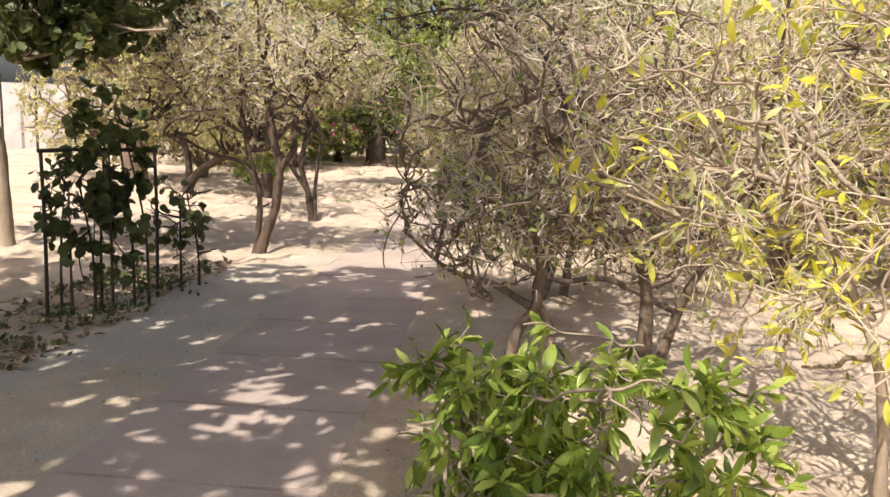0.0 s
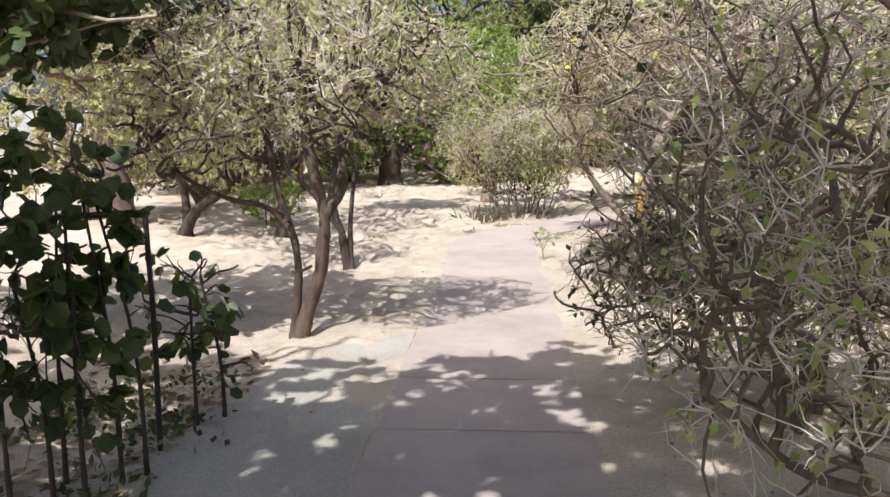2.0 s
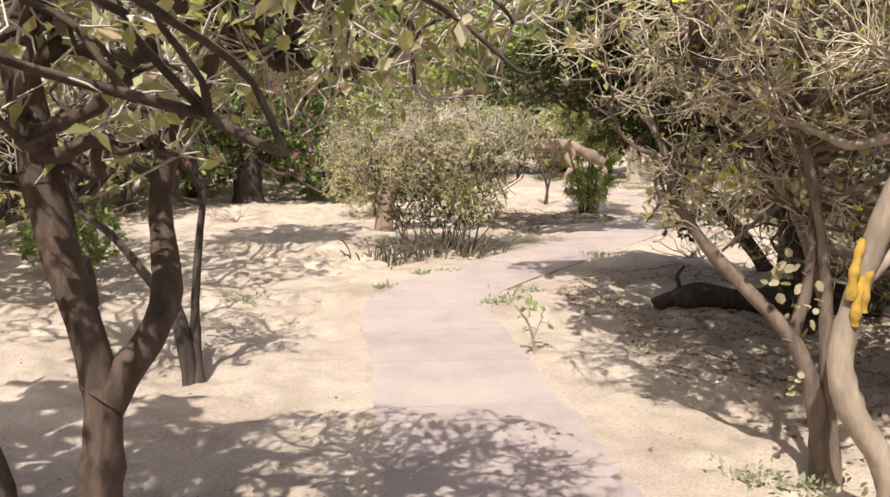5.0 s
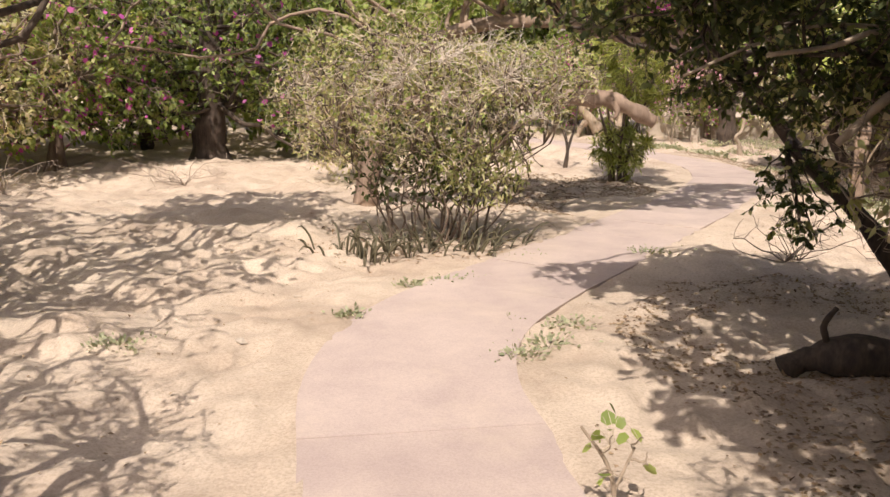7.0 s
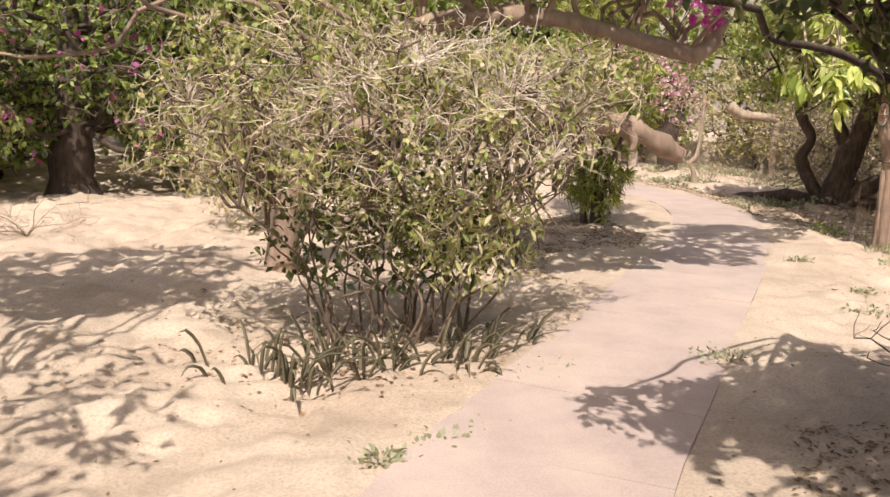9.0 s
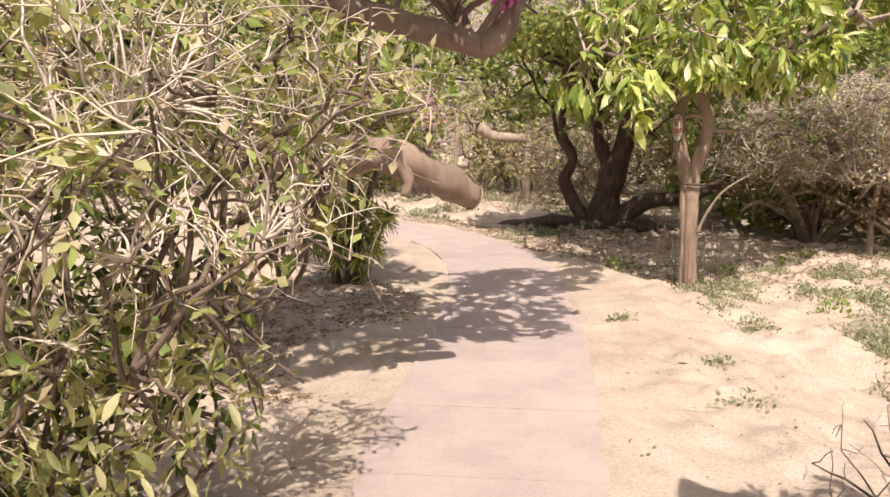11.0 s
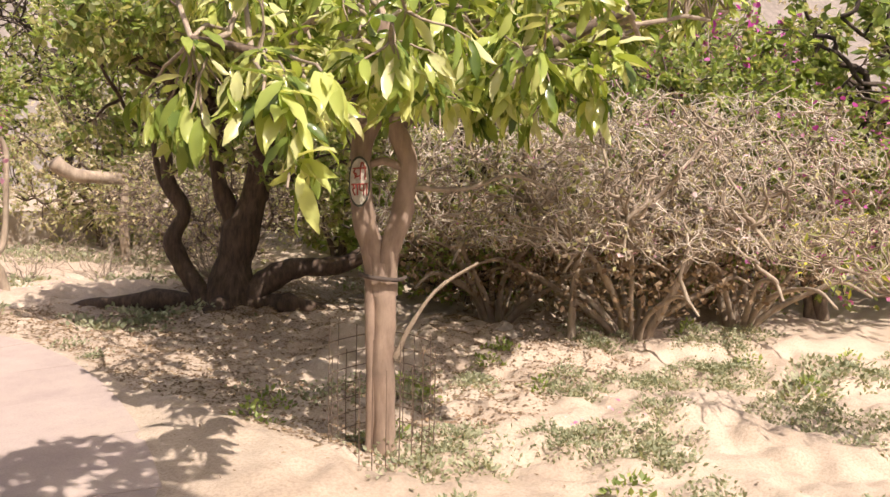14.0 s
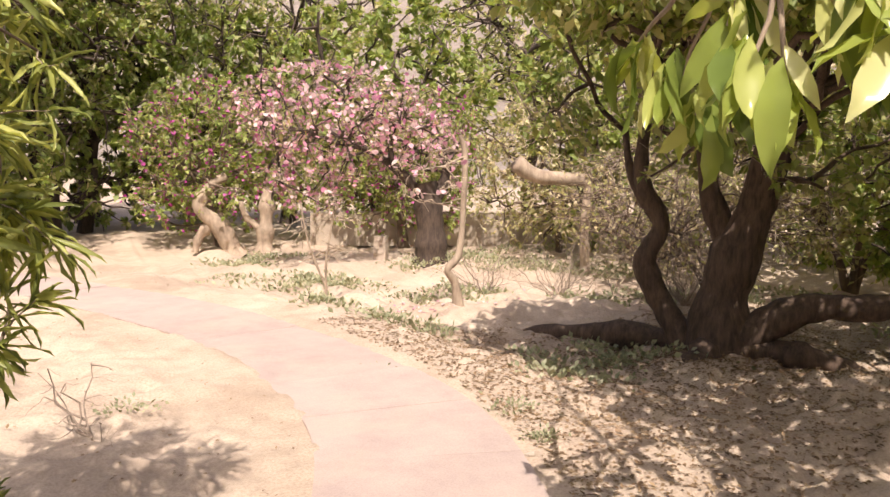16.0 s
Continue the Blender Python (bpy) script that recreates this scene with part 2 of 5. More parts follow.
def reach(sources, targets, K=5, wobble=0.12, sag=0.0, most=None, arc=0.0):
    """Lines from the nearest source point to each target."""
    out = np.empty((len(targets), K, 3))
    for a in range(0, len(targets), 800):
        t = targets[a : a + 800]
        d = np.linalg.norm(t[:, None] - sources[None], axis=2) * rng.uniform(0.85, 1.25, (len(t), len(sources)))
        s = sources[d.argmin(1)]
        way = t - s
        far = np.linalg.norm(way, axis=1, keepdims=True)
        if most:
            way = way * np.minimum(1, most / np.maximum(far, 1e-6))
            far = np.minimum(far, most)
        u = np.linspace(0, 1, K)[None, :, None]
        jog = np.cumsum(rng.normal(0, wobble, (len(t), K, 3)), 1) / math.sqrt(K) * far[:, None]
        jog -= jog[:, :1]
        line = s[:, None] + way[:, None] * u + jog
        line[:, :, 2] += (arc * np.sin(np.pi * u[..., 0]) - sag * u[..., 0] ** 2) * far
        out[a : a + 800] = line
    return out


def taper(lines, r0, r1):
    n, K, _ = lines.shape
    return (np.linspace(r0, r1, K)[None] * rng.uniform(0.7, 1.25, (n, 1)))


def leaf_shape(kind):
    if kind == "small":
        return np.array([(0, 0, 0), (0.45, -0.30, 0.07), (1, 0, -0.05), (0.45, 0.30, 0.07)]), np.array([(0, 1, 2), (0, 2, 3)])
    if kind == "round":
        v = [(0, 0, 0), (0.3, -0.42, 0.06), (0.75, -0.36, 0.03), (1, 0, -0.08), (0.75, 0.36, 0.03), (0.3, 0.42, 0.06)]
        return np.array(v), np.array([(0, 1, 2), (0, 2, 3), (0, 3, 4), (0, 4, 5)])
    if kind == "needle":
        v = [(0, 0, 0), (0.5, -0.055, 0.03), (0.5, 0.055, 0.03), (1, 0, -0.08)]
        return np.array(v), np.array([(0, 1, 2), (1, 3, 2)])
    # a long leaf with a folded midrib and a bent tip
    w = 0.055 if kind == "long" else 0.155
    s = [(0.0, 0.0), (0.15, 0.01), (0.34, 0.0), (0.54, -0.04), (0.74, -0.10), (0.9, -0.18), (1.0, -0.26)]
    e = [0.45 * w, 0.88 * w, w, 0.82 * w, 0.42 * w]
    v = [(x, 0, z) for x, z in s]
    for side in (-1, 1):
        v += [(s[k + 1][0], side * e[k], s[k + 1][1] + 0.045 + 0.018 * (-1) ** k) for k in range(5)]
    f = []
    for o, flip in ((7, False), (12, True)):
        tri = [(0, o, 1), (5, o + 4, 6)]
        for k in range(4):
            tri += [(k + 1, o + k, o + k + 1), (k + 1, o + k + 1, k + 2)]
        f += [t[::-1] if flip else t for t in tri]
    return np.array(v, float), np.array(f)


def leaves(at, along, size, kind="small", spread=0.8, droop=0.2, face_up=0.6, vary=0.35):
    """One leaf at each place, turned round its twig."""
    shape, tri = leaf_shape(kind)
    n = len(at)
    x = unit(unit(along) + rng.normal(0, spread, (n, 3)) - [[0, 0, droop]])
    up = unit(rng.normal(0, 1, (n, 3)) * (1 - face_up) + [[0, 0, face_up]])
    y = unit(np.cross(up, x))
    z = np.cross(x, y)
    s = size * rng.uniform(1 - vary, 1 + vary, (n, 1, 1))
    wide = rng.uniform(0.75, 1.2, (n, 1, 1))
    v = at[:, None] + s * (shape[None, :, :1] * x[:, None] + wide * shape[None, :, 1:2] * y[:, None] + shape[None, :, 2:] * z[:, None])
    f = tri[None] + (np.arange(n) * len(shape))[:, None, None]
    return v.reshape(-1, 3), [f.reshape(-1, 3)]


def plate(points, thick, turn):
    """A flat outline given thickness, laid in the plane that faces the path."""
    n = len(points)
    v = [turn(x, z, 0) for x, z in points] + [turn(x, z, thick) for x, z in points]
    f = [np.array([list(range(n, 2 * n))]), np.array([list(range(n))[::-1]])]
    return np.array(v), f + [np.array([(k, (k + 1) % n, n + (k + 1) % n, n + k) for k in range(n)])]


def along_lines(lines, n, first=0.3):
    """n places on lines, with their directions."""
    k = rng.integers(0, len(lines), n)
    t = rng.uniform(first, 1, n) * (lines.shape[1] - 1 - 1e-6)
    i = t.astype(int)
    a, b_ = lines[k, i], lines[k, i + 1]
    return a + (b_ - a) * (t - i)[:, None], b_ - a


def woody(name, at, stems, blobs, counts, radii, wood, twig_mat, foliage, label, category="shrub", group="", wobble=0.13, sag=0.0, twig_len=0.45, shell=0.3, trunk="stem", arc=0.0, tw_wob=0.16):
    """A shrub or tree: stems by control points, then limbs, branches and twigs that fill the crown; foliage: rows of (name, material, count, size, kind, droop)."""
    at = (at[0], at[1], ground(at[0], at[1]))
    t = thing(name, at, label, category, group)
    src = []
    for ctrl, r0, r1 in stems:
        n = 6 + 4 * len(ctrl)
        part(trunk, limb(ctrl, r0, r1, n, 9, flare=0.35 * r0), wood, t)
        src.append(spline(ctrl, n)[n // 3 :])
    src = np.concatenate(src)
    n1, n2, n3 = counts
    l1 = reach(src, inside(blobs, n1, 0.4), 8, wobble, arc=arc)
    s2 = np.concatenate([l1[:, 2:].reshape(-1, 3), src[-6:]])
    l2 = reach(s2, inside(blobs, n2, 0.3), 6, wobble, sag * 0.5)
    s3 = l2[:, 2:].reshape(-1, 3)
    l3 = reach(s3, inside(blobs, n3, shell), 4, tw_wob, sag, twig_len)
    c1, c2 = np.array([spline(q, 17) for q in l1]), np.array([spline(q, 11) for q in l2])
    g1 = tubes(c1, taper(c1, radii[0], radii[1] * 0.9), 6)
    g2 = tubes(c2, taper(c2, radii[1], radii[2] * 1.2), 4)
    part("branch_frame", merge(g1, g2), wood, t, kind="stuff")
    if n3:
        part("twig_tangle", tubes(l3, taper(l3, radii[2], radii[2] * 0.35), 3), twig_mat, t, kind="stuff")
    for fname, mat, n, size, kind, droop in foliage:
        p, d = along_lines(l3 if n3 else l2, n, 0.25)
        part(fname, leaves(p, d, size, kind, 0.8, droop), mat, t, kind="stuff")
    return t


# ---- the line of the path and the lie of the land ----
LINE = spline([(-0.46, -12), (-0.45, -4), (-0.44, 2), (-0.45, 7), (-0.47, 11), (-0.53, 12.4), (-0.28, 13.4), (0.25, 14.25), (0.95, 15.15), (2.1, 16.65), (3.3, 18.2), (4.15, 19.4), (4.8, 20.5), (5.28, 21.6), (5.55, 22.6), (5.58, 23.6), (5.42, 24.9), (4.95, 26.4), (4.1, 28.2), (2.6, 30.6), (0.5, 33)], 700)
LINE_DIR = unit(np.gradient(LINE, axis=0))
HALF = 0.54


def beside(x, y):
    """Signed distance to the right of the path's middle, and how far along it."""
    p = np.stack([np.ravel(x), np.ravel(y)], -1)
    best = np.empty(len(p), int)
    for a in range(0, len(p), 4000):
        q = p[a : a + 4000]
        best[a : a + 4000] = ((q[:, None] - LINE[None, ::2]) ** 2).sum(2).argmin(1) * 2
    off = p - LINE[best]
    d = LINE_DIR[best]
    side = off[:, 0] * d[:, 1] - off[:, 1] * d[:, 0]
    return np.copysign(np.hypot(*off.T), side), LINE[best, 1]


def step(a, b_, v):
    t = np.clip((v - a) / (b_ - a), 0, 1)
    return t * t * (3 - 2 * t)


WAVES = [(rng.uniform(0.6, 1.6), rng.uniform(0, 6.28), rng.uniform(0, 6.28)) for _ in range(7)] + [(rng.uniform(3, 8), rng.uniform(0, 6.28), rng.uniform(0, 6.28)) for _ in range(9)] + [(rng.uniform(12, 26), rng.uniform(0, 6.28), rng.uniform(0, 6.28)) for _ in range(10)]


DENTS = [(rng.uniform(-5, 9), rng.uniform(7, 28), rng.uniform(0, 6.28)) for _ in range(900)]


def land(x, y):
    x, y = np.ravel(np.asarray(x, float)), np.ravel(np.asarray(y, float))
    d, s = beside(x, y)
    z = -0.20 * step(0.9, 2.3, d) * step(15.0, 17.5, s)
    rough = np.zeros_like(x)
    for k, (w, ph, a) in enumerate(WAVES):
        amp = 0.016 if k < 7 else 0.010 if k < 16 else 0.0062
        rough += amp * np.sin(w * (x * math.cos(a) + y * math.sin(a)) + ph + 1.3 * np.sin(0.7 * w * (y * math.cos(a) - x * math.sin(a)) + a))
    e = np.abs(d)
    apron = step(-1.95, -1.85, d) * step(7.4, 6.9, y) * (d < 0)
    off = step(0.35, 1.5, e)
    rough *= 1 + 0.4 * step(1.4, 2.4, d) * step(14.0, 15.5, s)
    z += rough * (0.25 + 0.75 * off) * (1 - 0.8 * apron) + 0.015 * step(2.2, 0.7, e)
    z -= 0.045 * step(HALF - 0.015, HALF - 0.10, e - 0.04 * step(6.5, 6.0, y) * (d > 0))
    for px, py, pa in DENTS:
        u, w = (x - px) * math.cos(pa) + (y - py) * math.sin(pa), (y - py) * math.cos(pa) - (x - px) * math.sin(pa)
        near = np.abs(u) + np.abs(w) < 0.6
        q = (u[near] / 0.10) ** 2 + (w[near] / 0.05) ** 2
        z[near] += off[near] * (-0.028 * np.exp(-q) + 0.014 * np.exp(-((np.sqrt(q) - 1.5) ** 2) * 4))
    # heaped earth round the old dark tree
    z += 0.16 * np.exp(-(((x - 9.2) / 1.0) ** 2 + ((y - 23.8) / 0.75) ** 2))
    return z


def ground(x, y):
    return float(land([x], [y])[0])


def axis_steps(a, b_, h, far):
    inner = np.arange(a, b_ + h / 2, h)
    out = np.geomspace(h * 1.5, far, 44)
    return np.concatenate([a - out[::-1], inner, b_ + out])


xs, ys = axis_steps(-5.0, 10.6, 0.052, 420), axis_steps(-1.0, 27.5, 0.055, 420)
gx, gy = np.meshgrid(xs, ys, indexing="ij")
gz = land(gx, gy)
gi = np.arange(gx.size).reshape(gx.shape)
gq = np.stack([gi[:-1, :-1], gi[1:, :-1], gi[1:, 1:], gi[:-1, 1:]], -1).reshape(-1, 4)
solid("ground", (np.stack([gx.ravel(), gy.ravel(), gz], -1), [gq]), SAND, (0, 0, 0), "pale dusty sand with scattered leaf litter", "ground", kind="structure")

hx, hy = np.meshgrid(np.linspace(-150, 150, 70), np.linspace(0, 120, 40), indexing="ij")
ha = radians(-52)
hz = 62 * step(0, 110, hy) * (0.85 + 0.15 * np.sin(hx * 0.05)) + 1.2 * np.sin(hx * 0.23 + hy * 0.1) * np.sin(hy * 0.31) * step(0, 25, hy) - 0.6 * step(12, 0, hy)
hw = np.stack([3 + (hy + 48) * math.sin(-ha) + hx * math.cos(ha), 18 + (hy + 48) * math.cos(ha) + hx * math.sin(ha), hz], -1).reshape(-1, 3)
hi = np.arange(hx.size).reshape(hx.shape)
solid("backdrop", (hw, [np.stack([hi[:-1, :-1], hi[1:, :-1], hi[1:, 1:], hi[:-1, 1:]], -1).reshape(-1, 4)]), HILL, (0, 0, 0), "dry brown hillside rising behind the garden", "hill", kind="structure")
pick = rng.integers(0, len(hw), 1500)
pc = hw[pick] + rng.normal(0, 1.5, (1500, 3)) * [1, 1, 0.2]
pp = np.repeat(pc, 30, 0) + rng.normal(0, 1, (45000, 3)) * [0.7, 0.7, 0.5] + [[0, 0, 0.5]]
solid("hillside_scrub", leaves(pp, rng.normal(0, 1, pp.shape), 0.55, "small"), LEAF_DRY, (0, 0, 0), "sparse grey-brown scrub on the far hillside", "scrub", kind="stuff")

# ---- broad background growth, first as models ----


def model(kind, at, seed):
    global rng
    rng = np.random.default_rng(seed)
    if kind == "dry":
        return woody("dry_shrub", at, [([(0, 0, -0.05), (0.15 * k, 0.1 * k, 0.5), (0.4 * k, 0.25 * k, 1.0)], 0.05, 0.03) for k in (-1, 0.3, 1)],
                     [((0, 0, 1.7), (1.7, 1.7, 1.35), 3), ((0.5, 0.2, 0.9), (1.6, 1.6, 0.8), 1)], (26, 150, 1500), (0.028, 0.014, 0.006), BARK_BROWN, TWIG_PALE,
                     [("foliage", LEAF_OLIVE, 3600, 0.085, "small", 0.2), ("dry_foliage", LEAF_DRY, 1500, 0.08, "small", 0.3), ("inner_foliage", LEAF_DRY, 1400, 0.08, "small", 0.3)], "dense dry shrub of straw-coloured twigs and olive leaves", group="background scrub", twig_len=0.7)
    if kind == "green":
        return woody("green_shrub", at, [([(0, 0, -0.05), (0.1, 0.1, 0.8), (0.1, 0.2, 1.6)], 0.10, 0.05)],
                     [((0, 0, 2.2), (1.8, 1.8, 1.6), 3), ((0.2, 0.2, 1.0), (1.7, 1.7, 1.0), 2)], (24, 120, 700), (0.04, 0.018, 0.006), BARK_DARK, TWIG_GREY,
                     [("foliage", LEAF_GREEN, 10500, 0.11, "small", 0.3), ("shaded_foliage", LEAF_OLIVE, 4200, 0.10, "small", 0.3)], "leafy green shrub under taller trees", group="background scrub", twig_len=0.6)
    if kind == "tall":
        return woody("tall_tree", at, [([(0, 0, -0.05), (0.1, 0.0, 1.2), (-0.1, 0.1, 2.6), (0.1, 0.1, 4.2)], 0.19, 0.08)],
                     [((0, 0, 4.9), (2.6, 2.6, 2.0), 4), ((0.6, 0.2, 2.9), (2.5, 2.5, 1.3), 2)], (34, 190, 1200), (0.06, 0.025, 0.008), BARK_DARK, TWIG_GREY,
                     [("foliage", LEAF_OLIVE, 9500, 0.095, "small", 0.3), ("green_foliage", LEAF_GREEN, 7000, 0.095, "small", 0.3)], "tall leafy tree with a dark trunk", "tree", group="background trees", twig_len=0.9)
    if kind == "flower":
        return woody("bougainvillea", at, [([(0, 0, -0.05), (0.1, 0.1, 0.7), (0.1, 0.2, 1.5)], 0.11, 0.05), ([(0.15, 0.1, -0.05), (0.3, 0.0, 0.8), (0.8, 0.0, 1.5)], 0.07, 0.04)],
                     [((0, 0, 2.1), (1.9, 1.9, 1.35), 4), ((0.2, 0.2, 1.0), (1.8, 1.8, 0.8), 1.5)], (26, 150, 1100), (0.035, 0.016, 0.006), BARK_BROWN, TWIG_GREY,
                     [("foliage", LEAF_GREEN, 8200, 0.09, "small", 0.3), ("dull_foliage", LEAF_OLIVE, 3200, 0.09, "small", 0.3), ("blossom", PETAL, 1300, 0.075, "round", 0.0)], "flowering bougainvillea with scattered magenta blossom", group="bougainvilleas", twig_len=0.6)
    return woody("bare_shrub", at, [([(0, 0, -0.05), (0.2 * k, 0.12 * k, 0.45), (0.6 * k, 0.2 * k, 0.9)], 0.055, 0.03) for k in (-1, -0.3, 0.5, 1)],
                 [((0, 0, 1.4), (1.8, 1.8, 1.15), 3)], (30, 210, 2100), (0.03, 0.013, 0.005), BARK_BROWN, TWIG_GREY,
                 [("foliage", LEAF_DRY, 1500, 0.07, "small", 0.2), ("sparse_foliage", LEAF_OLIVE, 900, 0.08, "small", 0.2)], "nearly bare thorny shrub with tangled grey twigs", group="background scrub", twig_len=0.75, tw_wob=0.25)


PLANTED = {
    "dry": [(-7.6, 15.5, 1.0), (-8.0, 21.4, 1.1), (-6.4, 20.5, 1.1), (3.4, 7.6, 1.0), (4.6, 10.4, 1.15), (-5.3, 28.5, 1.2), (13.2, 25.6, 1.2), (0.8, 31.5, 1.2), (-0.8, 20.6, 0.55), (12.2, 31.0, 1.0), (15.5, 23.0, 1.3), (-1.9, 27.0, 1.1)],
    "green": [(11.9, 21.8, 1.0), (13.0, 19.6, 0.95), (12.8, 23.4, 1.1), (-7.3, 25.3, 1.3), (-1.2, 24.8, 1.15), (-5.0, 25.6, 1.1), (5.0, 11.9, 1.0), (6.8, 10.9, 1.3), (15.8, 16.8, 1.5), (13.6, 30.6, 1.4), (16.3, 28.2, 1.5), (10.6, 36.0, 1.5), (7.6, 40.2, 1.5), (1.6, 36.6, 1.4), (4.4, 39.2, 1.5), (-3.2, 33.0, 1.5)],
    "tall": [(-12, 27, 1.0), (-6.5, 33, 1.45), (0.0, 34, 1.5), (-2.5, 29, 1.15), (3.6, 38, 1.6), (4.6, 43, 1.5), (9.6, 40.5, 1.1), (14.8, 36.2, 1.1), (17.5, 31.5, 1.1), (7.6, 7.6, 0.85), (19.5, 24.5, 1.0), (-9.0, 38.0, 1.2)],
    "flower": [(-5.6, 22.0, 1.0), (14.6, 20.2, 1.15), (13.4, 17.9, 0.9), (-7.6, 22.2, 1.0), (10.2, 33.6, 1.0), (6.9, 35.6, 1.1), (17.0, 20.6, 1.3)],
    "bare": [(11.0, 25.8, 0.8), (12.0, 28.2, 0.9), (3.0, 9.6, 1.05), (4.6, 7.2, 1.1), (-6.2, 17.2, 0.9), (3.2, 12.2, 0.9)],
}


def plant_background():
    spin = random.Random(3)
    for n, (kind, spots) in enumerate(PLANTED.items()):
        first = None
        for x, y, s in spots:
            m = Matrix.LocRotScale((x, y, ground(x, y) - 0.02), Euler((0, 0, spin.uniform(0, 6.28))), (s, s, s * spin.uniform(0.92, 1.08)))
            if first is None:
                first = model(kind, (x, y), 40 + n)
                first.matrix_basis = m
            else:
                made = copy_thing(first, Matrix())
                made.matrix_basis = m


plant_background()

# ---- shade trees beside and behind the start ----
rng = np.random.default_rng(11)
woody("shade_tree", (-4.3, 0.6), [([(0, 0, -0.05), (0.2, -0.1, 1.4), (0.9, 0.1, 2.6), (1.6, 0.3, 3.4)], 0.16, 0.08), ([(0, 0, 1.2), (-0.2, 0.5, 2.4), (0.4, 1.4, 3.4)], 0.10, 0.06)],
      [((2.2, 0.9, 3.9), (2.9, 2.0, 0.8), 3), ((0.6, 2.4, 3.7), (2.2, 1.9, 0.7), 2.4), ((3.4, 2.3, 3.9), (1.6, 1.9, 0.7), 1.9), ((2.4, -1.6, 3.8), (3.2, 1.6, 0.7), 2.2)], (46, 280, 1900), (0.06, 0.025, 0.008), BARK_BROWN, TWIG_GREY,
      [("foliage", LEAF_GREEN, 27000, 0.15, "small", 0.2)], "broad leafy tree that shades the concrete", "tree", twig_len=0.7, trunk="trunk")
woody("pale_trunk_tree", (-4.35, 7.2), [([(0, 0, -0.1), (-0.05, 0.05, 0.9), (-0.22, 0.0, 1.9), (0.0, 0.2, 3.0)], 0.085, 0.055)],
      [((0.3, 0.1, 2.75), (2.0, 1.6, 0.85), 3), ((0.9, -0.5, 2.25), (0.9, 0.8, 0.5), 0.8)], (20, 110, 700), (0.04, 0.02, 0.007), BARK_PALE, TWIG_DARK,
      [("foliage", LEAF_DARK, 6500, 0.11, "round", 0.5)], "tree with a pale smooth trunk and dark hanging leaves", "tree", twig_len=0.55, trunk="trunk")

# ---- trellis with its climber ----
tr = thing("trellis", (-2.44, 4.75, ground(-2.44, 4.75)), "rusty iron trellis frame standing over a climbing plant", "trellis")
for x, y in ((0.0, 0.0), (0.46, 0.75)):
    part("post", limb([(x, y, -0.1), (x + 0.01, y, 0.6), (x, y, 1.17)], 0.014, 0.013, 8, 8, 0.03), IRON, tr)
part("top_bar", limb([(-0.01, -0.02, 1.17), (0.22, 0.37, 1.175), (0.47, 0.77, 1.16)], 0.014, 0.014, 8, 8, 0.03, caps=True), IRON, tr)
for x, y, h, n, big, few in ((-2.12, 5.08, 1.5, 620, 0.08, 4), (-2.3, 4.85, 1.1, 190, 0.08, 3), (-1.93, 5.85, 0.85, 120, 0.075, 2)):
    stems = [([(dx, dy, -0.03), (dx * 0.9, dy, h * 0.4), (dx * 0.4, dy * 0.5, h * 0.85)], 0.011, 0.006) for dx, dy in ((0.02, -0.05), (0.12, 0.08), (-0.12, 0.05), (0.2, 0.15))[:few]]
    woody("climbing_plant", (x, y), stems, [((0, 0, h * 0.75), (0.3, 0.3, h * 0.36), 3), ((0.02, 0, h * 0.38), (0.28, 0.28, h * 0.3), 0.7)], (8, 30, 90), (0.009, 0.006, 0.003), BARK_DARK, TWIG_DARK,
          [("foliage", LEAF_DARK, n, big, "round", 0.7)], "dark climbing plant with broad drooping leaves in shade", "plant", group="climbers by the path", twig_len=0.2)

# ---- two-stemmed dark trees left of the path ----
woody("leaning_tree", (-1.83, 7.55), [([(0, 0, -0.06), (0.08, 0.02, 0.2), (0.16, 0.03, 0.42), (0.19, 0.04, 0.65), (0.2, 0.06, 0.9), (0.10, 0.1, 1.3), (0.05, 0.1, 1.7)], 0.055, 0.036),
                                      ([(-0.05, 0.05, -0.05), (0.0, 0.04, 0.35), (-0.01, 0.04, 0.65), (-0.12, 0.08, 1.0), (-0.24, 0.12, 1.6)], 0.033, 0.024),
                                      ([(0.2, 0.06, 0.86), (0.32, 0.16, 1.05), (0.3, 0.3, 1.35), (0.45, 0.4, 1.7)], 0.04, 0.02),
                                      ([(-0.05, 0.05, 0.78), (-0.22, 0.06, 0.92), (-0.5, 0.08, 0.98), (-0.85, 0.12, 1.15), (-1.2, 0.2, 1.5)], 0.024, 0.012),
                                      ([(-0.04, 0.04, 0.45), (0.05, 0.03, 0.47), (0.11, 0.02, 0.5)], 0.012, 0.010)],
      [((0, 0.1, 1.95), (1.15, 1.1, 0.62), 4), ((-0.8, 0.2, 1.6), (0.75, 0.8, 0.45), 1.2), ((0.75, 0.3, 1.9), (0.65, 0.8, 0.45), 1.2)], (44, 280, 4600), (0.021, 0.009, 0.0036), BARK_UMBER, TWIG_ASH,
      [("foliage", LEAF_OLIVE, 4300, 0.042, "small", 0.1), ("dry_foliage", LEAF_DRY, 2400, 0.042, "small", 0.2)], "small dark-barked tree with two leaning stems and a twiggy crown", "tree", twig_len=0.38, trunk="trunk", tw_wob=0.2, wobble=0.2)
